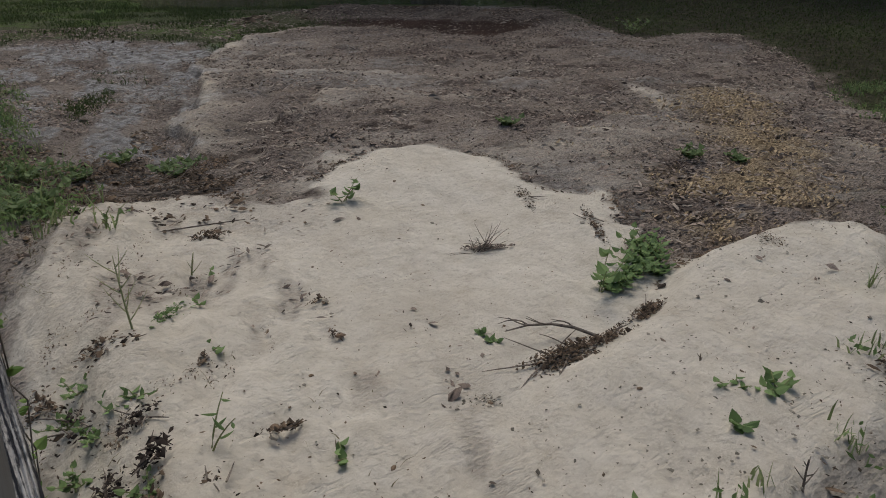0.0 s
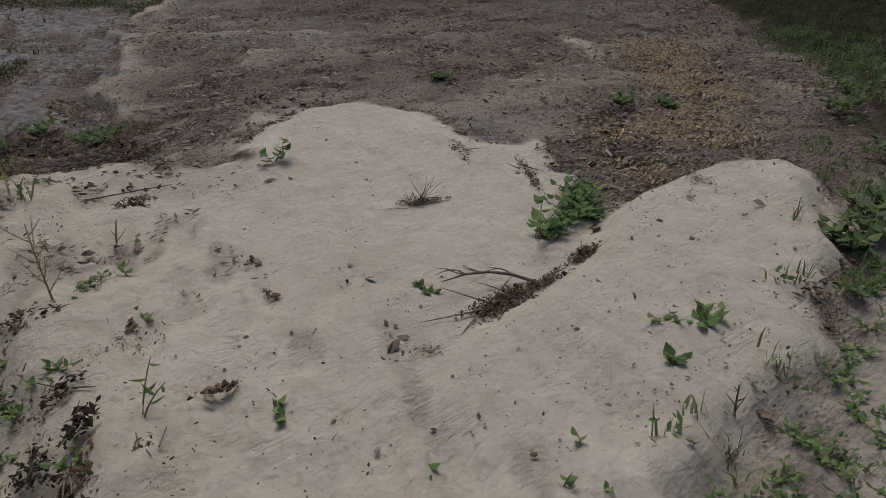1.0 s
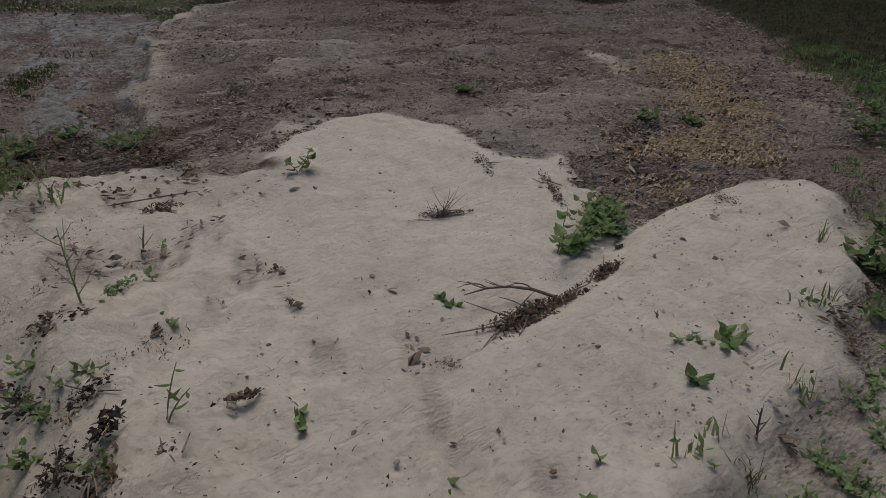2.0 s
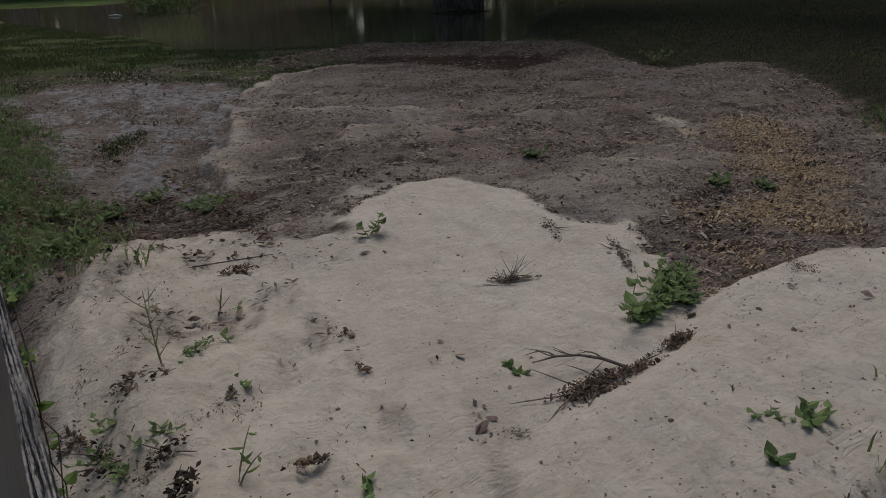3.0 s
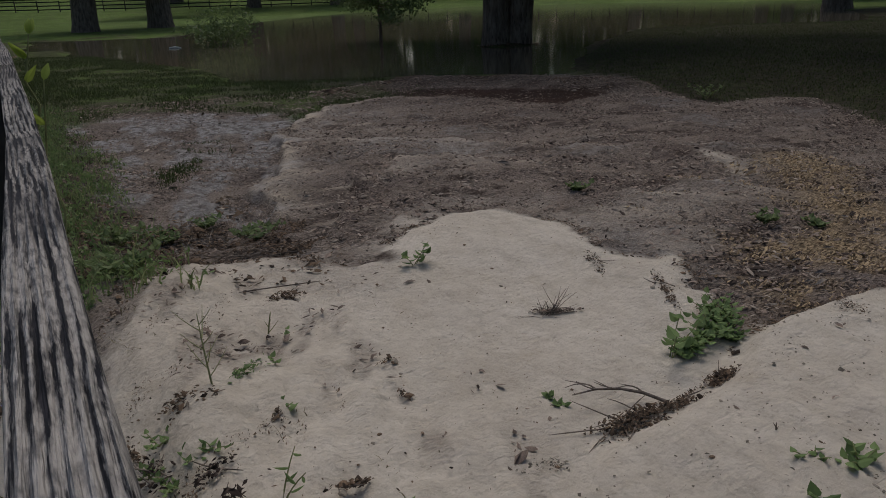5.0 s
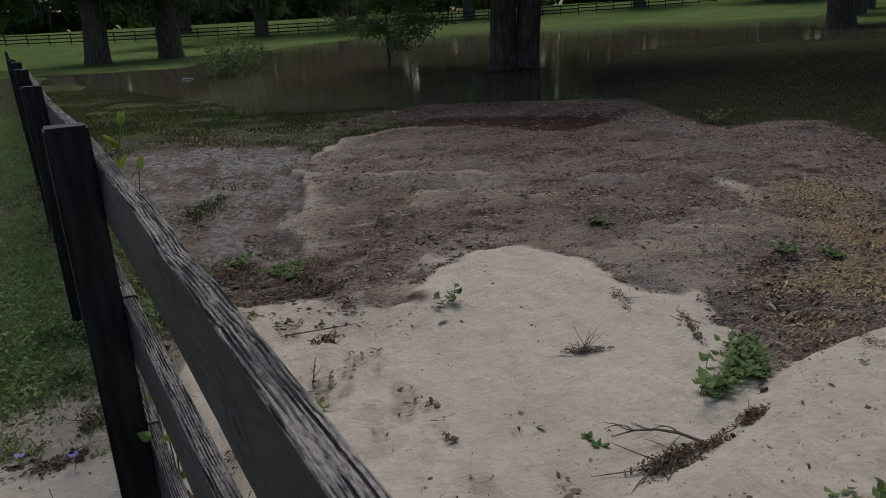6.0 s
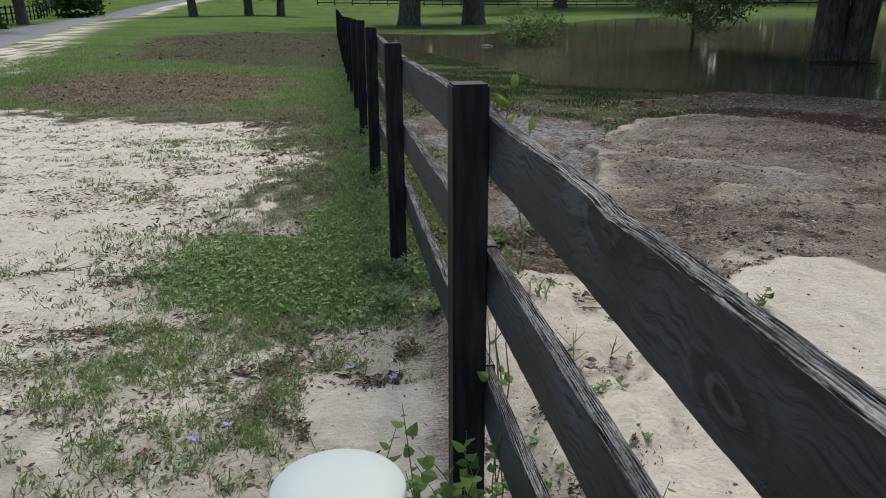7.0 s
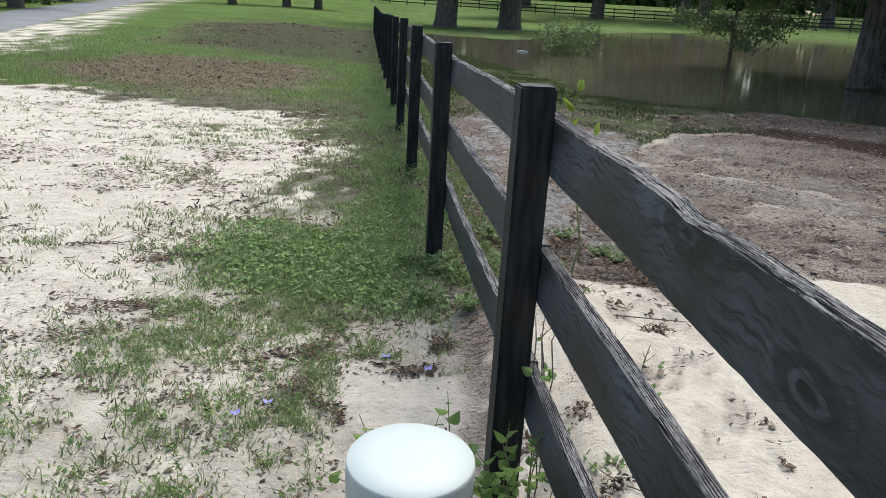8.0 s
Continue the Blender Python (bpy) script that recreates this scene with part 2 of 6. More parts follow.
def plain_material(name, dark, light, rough=0.6, scale=8.0, metal=0.0):
    n = Nodes(name, rough, 0.4)
    n.bsdf.inputs["Metallic"].default_value = metal
    g = n.noise(n.coords(), scale, 5)
    return n.done(n.mix(n.ramp(g, (0.35, 0.0), (0.65, 1.0)), dark, light), None, n.bump(n.noise(n.coords(), scale * 9, 3), 0.15, 0.002))


def asphalt_material():
    n = Nodes("asphalt", 0.85, 0.3)
    vec = n.coords()
    col = n.mix(n.ramp(n.noise(vec, 90, 3), (0.35, 0.0), (0.7, 1.0)), (0.13, 0.13, 0.135), (0.22, 0.22, 0.225))
    col = n.mix(n.ramp(n.noise(vec, 0.6, 4), (0.4, 0.0), (0.65, 0.5)), col, (0.11, 0.11, 0.115))
    return n.done(col, None, n.bump(n.noise(vec, 120, 3), 0.4, 0.004))


M_GROUND, M_WATER, M_ROAD = ground_material(), water_material(), asphalt_material()
M_PAINT, M_POST, M_WORN = paint_material(), post_paint_material(), weathered_material()
M_KNOTTY = paint_material("knotty_fence_paint", ((1.165, -0.022, 0.020), (1.52, 0.045, 0.024)))
M_BARK = bark_material()
M_GRASS = leaf_material("lawn_blades", (0.090, 0.125, 0.044), (0.335, 0.385, 0.19), 0.35)
# Darker than the lawn: the oaks' shade over the wet pasture is in this green.
M_PASTURE_SHADE = leaf_material("shaded_pasture_blades", (0.033, 0.050, 0.017), (0.098, 0.125, 0.045), 0.25)
M_DRYGRASS = leaf_material("dry_grass", (0.10, 0.085, 0.045), (0.26, 0.22, 0.13), 0.2)
M_LEAF = leaf_material("weed_leaf", (0.072, 0.118, 0.044), (0.23, 0.32, 0.125), 0.35)
M_CLOVER = leaf_material("ground_cover_leaf", (0.11, 0.19, 0.055), (0.30, 0.41, 0.165), 0.35)
M_VINE = leaf_material("vine_leaf", (0.085, 0.150, 0.040), (0.24, 0.34, 0.10), 0.4)
M_OAKLEAF = leaf_material("oak_leaf", (0.018, 0.038, 0.010), (0.050, 0.085, 0.022), 0.25)
M_WOODS = leaf_material("woodland_leaf", (0.035, 0.070, 0.018), (0.11, 0.165, 0.045), 0.35)
M_MOSS = leaf_material("spanish_moss", (0.075, 0.085, 0.065), (0.15, 0.165, 0.13), 0.25, 0.9)
M_LITTER = speckled_material("leaf_litter", (0.030, 0.022, 0.017), (0.20, 0.135, 0.09))
M_CHIP = speckled_material("bark_chips", (0.035, 0.024, 0.020), (0.36, 0.275, 0.225))
M_CLOD = speckled_material("rotten_bark", (0.018, 0.013, 0.011), (0.075, 0.054, 0.045))
M_FIBRE = speckled_material("wood_fibre", (0.13, 0.10, 0.084), (0.46, 0.385, 0.32))
M_GOLDCHIP = speckled_material("gold_chips", (0.07, 0.045, 0.028), (0.52, 0.39, 0.24))
M_TWIG = plain_material("dead_twig", (0.075, 0.058, 0.046), (0.24, 0.195, 0.16), 0.9, 30)
M_STEM = plain_material("green_stem", (0.13, 0.155, 0.055), (0.26, 0.27, 0.115), 0.7, 30)
M_PALESTEM = plain_material("pale_stem", (0.27, 0.29, 0.14), (0.42, 0.42, 0.23), 0.7, 30)
M_STONE = speckled_material("pebbles", (0.10, 0.085, 0.07), (0.30, 0.26, 0.21))
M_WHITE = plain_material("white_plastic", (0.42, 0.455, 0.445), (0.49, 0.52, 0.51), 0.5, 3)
# Greyer than the cap: the shading of the pipe's upright side is in this colour.
M_WHITESIDE = plain_material("shaded_white_plastic", (0.30, 0.32, 0.32), (0.42, 0.44, 0.43), 0.6, 6)
M_PETAL = leaf_material("violet_petal", (0.30, 0.28, 0.62), (0.45, 0.42, 0.80), 0.2)
M_FARWOOD = plain_material("dark_fence_wood", (0.010, 0.010, 0.010), (0.028, 0.027, 0.025), 0.9, 5)
M_BRICK = plain_material("red_brown_box", (0.12, 0.055, 0.035), (0.20, 0.10, 0.065), 0.8, 6)
M_BARREL = plain_material("blue_grey_plastic", (0.10, 0.14, 0.17), (0.16, 0.20, 0.23), 0.6, 4)
M_DARKPLASTIC = plain_material("black_plastic", (0.012, 0.012, 0.013), (0.03, 0.03, 0.03), 0.4, 9)


# ---- geometry helpers ----
def mesh_object(name, verts, faces, material, parent=None, label="", smooth=False):
    """One mesh object out of plain lists or arrays."""
    me = bpy.data.meshes.new(name)
    me.from_pydata([tuple(map(float, v)) for v in verts], [], [tuple(map(int, f)) for f in faces])
    for m in material if isinstance(material, (list, tuple)) else [material]:
        me.materials.append(m)
    if smooth:
        me.shade_smooth()
    ob = new(name, me)
    ob.parent = parent
    return tagged(ob, label) if label else ob


def part(name, bm, material, parent, label="", smooth=False):
    """Links a bmesh as one mesh object under a thing."""
    me = bpy.data.meshes.new(name)
    bm.to_mesh(me)
    bm.free()
    for m in material if isinstance(material, (list, tuple)) else [material]:
        me.materials.append(m)
    if smooth:
        me.shade_smooth()
    ob = new(name, me)
    ob.parent = parent
    return tagged(ob, label) if label else ob


def thing(name, at, label, category, group="", turn=0.0, scale=1.0):
    """An empty at the base of a thing that carries its parts."""
    ob = new(name)
    ob.matrix_world = pose(*at, 0, 0, turn) @ Matrix.Scale(scale, 4)
    return tagged(ob, label, category, group)


class Soup:
    """Gathers many small pieces into one mesh."""

    def __init__(self):
        self.v, self.f, self.count = [], [], 0

    def add(self, verts, faces):
        self.v.append(np.asarray(verts, float))
        self.f.extend([tuple(i + self.count for i in f) for f in faces])
        self.count += len(verts)

    def tube(self, points, radii, sides=6, cap=True):
        pts = [Vector(p) for p in points]
        ring = []
        for k, p in enumerate(pts):
            way = (pts[min(k + 1, len(pts) - 1)] - pts[max(k - 1, 0)]).normalized()
            side = way.cross(Vector((0.31, 0.77, 0.2) if abs(way.z) > 0.9 else (0, 0, 1))).normalized()
            up = side.cross(way)
            ring += [p + radii[k] * (math.cos(2 * math.pi * s / sides) * side + math.sin(2 * math.pi * s / sides) * up) for s in range(sides)]
        faces = [(k * sides + s, k * sides + (s + 1) % sides, (k + 1) * sides + (s + 1) % sides, (k + 1) * sides + s) for k in range(len(pts) - 1) for s in range(sides)]
        if cap:
            faces += [tuple(range(sides))[::-1], tuple(range((len(pts) - 1) * sides, len(pts) * sides))]
        self.add(ring, faces)

    def leaf(self, at, way, across, length, width, fold=0.15):
        """A rounded leaf with a pointed tip, folded along its midrib."""
        at, way, across = np.array(at), np.array(way), np.array(across)
        up = np.cross(way, across)
        along, half = (0.0, 0.12, 0.32, 0.55, 0.78, 1.0), (0.0, 0.34, 0.50, 0.44, 0.24, 0.0)
        rib = [at + way * length * f - up * length * 0.2 * f * f for f in along]
        v = rib + [m + across * width * h + up * width * h * 2 * fold for m, h in zip(rib[1:5], half[1:5])] + [m - across * width * h + up * width * h * 2 * fold for m, h in zip(rib[1:5], half[1:5])]
        faces = [(0, 6, 1), (0, 1, 10), (4, 9, 5), (4, 5, 13)]
        for k in range(3):
            faces += [(k + 1, k + 6, k + 7, k + 2), (k + 1, k + 2, k + 11, k + 10)]
        self.add(v, faces)

    def object(self, name, material, parent=None, label="", smooth=False):
        me = bpy.data.meshes.new(name)
        me.from_pydata(np.concatenate(self.v).tolist() if self.v else [], [], self.f)
        me.materials.append(material)
        if smooth:
            me.shade_smooth()
        ob = new(name, me)
        ob.parent = parent
        return tagged(ob, label) if label else ob


def soup_arrays(name, verts, faces, material, parent=None, label=""):
    """One mesh out of arrays: verts (n, k, 3) and the faces of one piece, repeated."""
    n, k = verts.shape[:2]
    faces_all = []
    for f in faces:
        faces_all.append((np.arange(n)[:, None] * k + np.array(f)[None]))
    me = bpy.data.meshes.new(name)
    loops = np.concatenate([f.ravel() for f in faces_all])
    sizes = np.concatenate([np.full(n, len(f)) for f in faces])
    me.vertices.add(n * k)
    me.vertices.foreach_set("co", verts.astype(np.float32).ravel())
    me.loops.add(len(loops))
    me.loops.foreach_set("vertex_index", loops.astype(np.int32))
    me.polygons.add(len(sizes))
    me.polygons.foreach_set("loop_start", np.r_[0, np.cumsum(sizes)[:-1]].astype(np.int32))
    me.update(calc_edges=True)
    me.validate()
    me.materials.append(material)
    ob = new(name, me)
    ob.parent = parent
    return tagged(ob, label) if label else ob


def lattice(seed):
    return np.random.RandomState(seed).rand(256, 256)


LATTICES = [lattice(s) for s in range(6)]


def vnoise(x, y, size, seed=0):
    """Smooth value noise from -1 to 1, with features of that size in metres."""
    u, v = np.asarray(x, float) / size, np.asarray(y, float) / size
    iu, iv = np.floor(u).astype(int), np.floor(v).astype(int)
    fu, fv = u - iu, v - iv
    fu, fv = fu * fu * (3 - 2 * fu), fv * fv * (3 - 2 * fv)
    t = LATTICES[seed % 6]
    a, b, c, d = t[iu % 256, iv % 256], t[(iu + 1) % 256, iv % 256], t[iu % 256, (iv + 1) % 256], t[(iu + 1) % 256, (iv + 1) % 256]
    return 2 * ((a * (1 - fu) + b * fu) * (1 - fv) + (c * (1 - fu) + d * fu) * fv) - 1


def fbm(x, y, size, seed=0, octaves=4):
    return sum(vnoise(x, y, size / 2**k, seed + k) / 2**k for k in range(octaves)) / 1.6


def step(a, b, x):
    t = np.clip((x - a) / (b - a), 0, 1)
    return t * t * (3 - 2 * t)


def inside(x, y, outline):
    """Signed distance to an outline in the plan: positive inside."""
    x, y = np.asarray(x, float), np.asarray(y, float)
    best, odd = np.full(np.shape(x), 1e9), np.zeros(np.shape(x), bool)
    for (ax, ay), (bx, by) in zip(outline, outline[1:] + outline[:1]):
        dx, dy = bx - ax, by - ay
        t = np.clip(((x - ax) * dx + (y - ay) * dy) / (dx * dx + dy * dy), 0, 1)
        best = np.minimum(best, np.hypot(x - ax - t * dx, y - ay - t * dy))
        if dy:
            odd ^= ((ay > y) != (by > y)) & (x < dx * (y - ay) / dy + ax)
    return np.where(odd, best, -best)


# ---- the plan ----
FENCE_Y, BAY = 2.0, 2.45
WATER_Z = -0.27
SAND = [(0.1, -3), (0.1, 3.1), (0.3, 3.3), (0.6, 3.85), (0.85, 4.35), (1.05, 4.3), (1.3, 3.9), (1.42, 3.7), (1.54, 3.63), (1.75, 3.62), (1.95, 3.89), (2.19, 4.04), (2.55, 4.24), (2.76, 4.14), (2.89, 3.87), (2.97, 3.62),
        (2.87, 3.29), (2.73, 2.94), (2.81, 2.76), (3.0, 2.7), (2.86, 2.49), (2.66, 2.39), (2.77, 2.29), (2.69, 2.18), (2.47, 1.98), (2.4, 1.82), (2.51, 1.83), (2.71, 1.86), (3.12, 1.88), (3.41, 1.84), (3.62, 1.66), (3.5, 1.42), (3.11, 1.2), (2.75, 0.99), (2.41, 0.93), (2.21, 0.78), (1.82, 0.76), (1.34, 0.74), (0.9, -0.3), (0.6, -3)]
LOBE = [(2.71, 1.86), (2.51, 1.83), (2.38, 1.74), (2.2, 1.66), (2.02, 1.62), (1.8, 1.58), (1.5, 1.58), (1.2, 1.45), (0.8, 1.1), (0.4, 0.2), (0.4, -3), (5, -3), (4.0, 0.8), (3.62, 1.66), (3.41, 1.84), (3.12, 1.88)]
TERRACE = [(1.5, 4.9), (1.76, 6.2), (2.1, 7.0), (2.69, 8.38), (3.37, 9.94), (4.2, 10.9), (5.2, 11.3), (6.0, 10.9), (6.4, 10.2), (6.7, 9.4), (7.2, 8.8), (8.2, 9.0), (9.0, 8.4), (8.9, 7.4), (10.1, 7.4), (10.2, 6.5), (8.3, 4.4), (6.9, 3.3), (7.0, 1.0), (7, -4), (-1, -4), (0, 4)]
LOBE_2 = [(1.6, 4.1), (2.3, 5.4), (2.7, 6.7), (3.1, 7.4), (3.6, 7.3), (4.2, 7.15), (4.8, 6.9), (5.25, 6.25), (5.5, 5.7), (6.2, 4.9), (6.5, 4.2), (6.6, 1), (6, -4), (-1, -4), (-1, 4.1)]
LOBE_3 = [(1.7, 3.9), (2.5, 4.8), (2.7, 5.7), (3.15, 6.1), (3.8, 5.95), (4.15, 5.3), (4.4, 4.4), (5.2, 2.8), (5.6, 0), (5, -4), (-1, -4), (-1, 3.9)]
WETFLAT = [(0.46, 11), (1.5, 12.3), (2.6, 11.9), (3.7, 11.0), (3.6, 10.0), (3.0, 8.3), (2.3, 6.9), (1.7, 5.4), (0.9, 4.9), (0.5, 5.6), (0.55, 8)]
PUDDLE = [(5.6, 11.9), (6.2, 10.9), (6.7, 9.7), (7.2, 9.1), (8.3, 9.2), (9.0, 9.6), (8.9, 10.4), (8.3, 11.2), (7.6, 11.9), (6.6, 12.5)]
RIDGE = [(4.9, 12.0), (5.8, 12.6), (6.8, 13.1), (8.0, 12.9), (8.7, 12.0), (9.2, 10.9), (9.5, 9.9)]
GOLD = [(2.95, 1.98), (3.05, 2.2), (3.4, 2.25), (3.45, 2.6), (3.7, 2.78), (4.1, 2.7), (4.84, 3.3), (6.2, 4.6), (6.5, 4.1), (5.82, 3.3), (5.08, 2.65), (4.45, 2.25), (3.75, 1.95), (3.3, 1.92)]
RIGHT = [(10.4, 11), (9.7, 9.6), (9.2, 8.6), (9.1, 7.5), (10.3, 7.5), (10.4, 6.5), (8.4, 4.4), (7.0, 3.3), (5.6, 2.3), (4.5, 1.75), (3.75, 1.5), (3.3, 1.2), (2.85, 0.98), (2.45, 0.9), (2.2, 0.74), (1.82, 0.74), (1.34, 0.72), (0.8, -3), (400, -3), (400, 30), (46, 27.5), (33, 26), (24, 26.5), (15, 18.8), (11, 13.4)]
LAKE = [(0.5, 36), (2.4, 28), (3.6, 20), (3.7, 17), (4.8, 15.4), (5.8, 14.6), (6.5, 14.1), (7.5, 14.3), (8.6, 13.6), (9.4, 12.7), (10.2, 11.9), (11.6, 12.3), (13.4, 14.6), (16.2, 17.2), (20, 20.5), (24, 23.6), (28, 22.4), (30.5, 20), (33, 19),
        (40, 23.2), (52, 33), (66, 46), (74, 62), (68, 78), (52, 84), (36, 79), (25, 69), (18, 61), (13, 53.5), (10.4, 46.5), (7.9, 43), (5, 44), (0.5, 46)]
BARE_STREAK = [(5.75, 4.85), (5.5, 4.45), (5.2, 4.0)]
OAK_AT = (14.75, 21.0)
LAKE_TURN = 1 if sum(a[0] * b[1] - b[0] * a[1] for a, b in zip(LAKE, LAKE[1:] + LAKE[:1])) > 0 else -1
SAND_ROAD = [(-7.3, 12.9), (-5.5, 12.6), (-3.9, 11.4), (-2.5, 10.9), (-1.5, 11.0), (-0.85, 9.7), (-0.65, 8.0), (-0.5, 6.9), (-0.95, 5.7), (-1.55, 4.8), (-1.35, 4.0), (-2.2, 3.3), (-2.9, 2.6), (-3.2, -4), (-14, -4), (-14, 6), (-9.5, 10.5)]
SAND_SPOT = [(-0.5, 2.95), (-0.42, 3.15), (-0.12, 3.08), (0.12, 2.88), (0.12, 1.2), (-0.5, 1.2), (-0.5, 2.4)]
BROWN = [(-6.6, 15.6), (-5.8, 19.5), (-3.6, 20.6), (-1.5, 18.6), (-1.4, 14.6), (-2.7, 12.4), (-5.0, 13.2)]
MIRE = [(-8.5, 38), (-6.5, 24), (-1.2, 21.5), (0.6, 22), (0.6, 44), (-5, 46)]
TURF = [(-1.6, 4.75), (-1.15, 5.3), (-0.6, 5.2), (-0.5, 6.0), (0.0, 6.4), (0.05, 4.6), (0.12, 3.7), (-0.3, 3.5), (-0.9, 3.85), (-1.2, 4.05)]


def off(x, y, line):
    """The distance to an open line in the plan."""
    best = np.full(np.shape(x), 1e9)
    for (ax, ay), (bx, by) in zip(line, line[1:]):
        dx, dy = bx - ax, by - ay
        t = np.clip(((x - ax) * dx + (y - ay) * dy) / (dx * dx + dy * dy), 0, 1)
        best = np.minimum(best, np.hypot(x - ax - t * dx, y - ay - t * dy))
    return best


def road_x(y):
    """The middle of the lane, which bends back to the right far off."""
    y = np.asarray(y, float)
    return -12.0 - 0.20 * np.clip(y - 20, 0, None) + 0.0036 * np.clip(y - 65, 0, 75) ** 2 + 0.54 * np.clip(y - 140, 0, None)


def scallop(x, y):
    """How far the edge of a terrace wanders."""
    return 0.20 * fbm(x, y, 0.9, 1) + 0.10 * vnoise(x, y, 0.42, 3) + 0.26 * vnoise(x + 0.4, y, 1.25, 2)


def fronts(x, y):
    """Fronts of the washed mulch: 0 to 1 between two fronts, and how clearly they show."""
    d = np.hypot((x - 1.4) * 0.95, y - 1.2) + 1.1 * fbm(x, y, 2.2, 3) + 0.22 * fbm(x, y, 0.6, 1)
    show = step(-0.35, 0.25, fbm(x, y, 1.5, 5)) * step(0.0, 0.4, inside(x, y, TERRACE)) * step(0.25, -0.1, inside(x, y, SAND))
    return np.mod(d / 0.95, 1.0), show


def ground_z(x, y):
    """The height of the ground, without its finest relief."""
    x, y = np.asarray(x, float), np.asarray(y, float)
    field = step(0.0, 0.5, x)
    z = -0.24 * step(1.2, 11.5, 0.85 * np.maximum(x, 0) + 0.5 * np.maximum(y - 4, 0)) * step(-9, -1, x)
    wob = 0.10 * fbm(x, y, 0.9, 1)
    sand = step(-0.10, 0.10, inside(x, y, SAND) + 0.5 * wob) * field
    z = z + sand * (0.035 + 0.026 * fbm(x, y, 0.6, 2))
    z = z + 0.055 * step(-0.03, 0.09, inside(x, y, LOBE) + 0.35 * wob) * sand * step(0.7, 2.0, x)
    z = z - 0.05 * sand * np.exp(-(((x - 1.9) / 0.8) ** 2 + ((y - 2.6) / 1.0) ** 2))
    for outline, rise in ((TERRACE, 0.11), (LOBE_2, 0.06), (LOBE_3, 0.045)):
        z = z + rise * step(-0.05, 0.05, inside(x, y, outline) + scallop(x, y)) * field
    z = z - 0.175 * step(0.1, 1.1, x) * step(14, 9, np.hypot(x, y))
    z = z - 0.05 * step(0.0, 0.5, inside(x, y, PUDDLE) + wob)
    crest = np.exp(-((off(x, y, RIDGE) + 0.25 * fbm(x, y, 0.8, 2)) / 0.42) ** 2)
    z = z + 0.10 * crest * (1 + 0.7 * fbm(x, y, 0.7, 3))
    part_way, show = fronts(x, y)
    z = z + show * 0.045 * (part_way - step(0.90, 1.0, part_way))
    lake = inside(x, y, LAKE) + 0.9 * fbm(x, y, 3.0, 4)
    z = np.where(lake > 0, np.minimum(z, WATER_Z + 0.02 - 0.10 * step(0, 2.5, lake)), z)
    near = np.clip(-lake, 0, 60)
    z = np.where(lake <= 0, np.maximum(z, WATER_Z + 0.02 + 0.03 * np.minimum(near, 1.0) - 0.12 * np.clip(near - 1.6, 0, 1)), z)
    z = z + 0.19 * np.exp(-(((x - OAK_AT[0]) / 1.1) ** 2 + ((y - OAK_AT[1]) / 1.1) ** 2))
    z = z + 0.060 * np.clip(np.hypot(x, y) - 92, 0, 45)
    return z + 0.022 * fbm(x, y, 2.6, 5) + 0.010 * fbm(x, y, 0.5, 0)


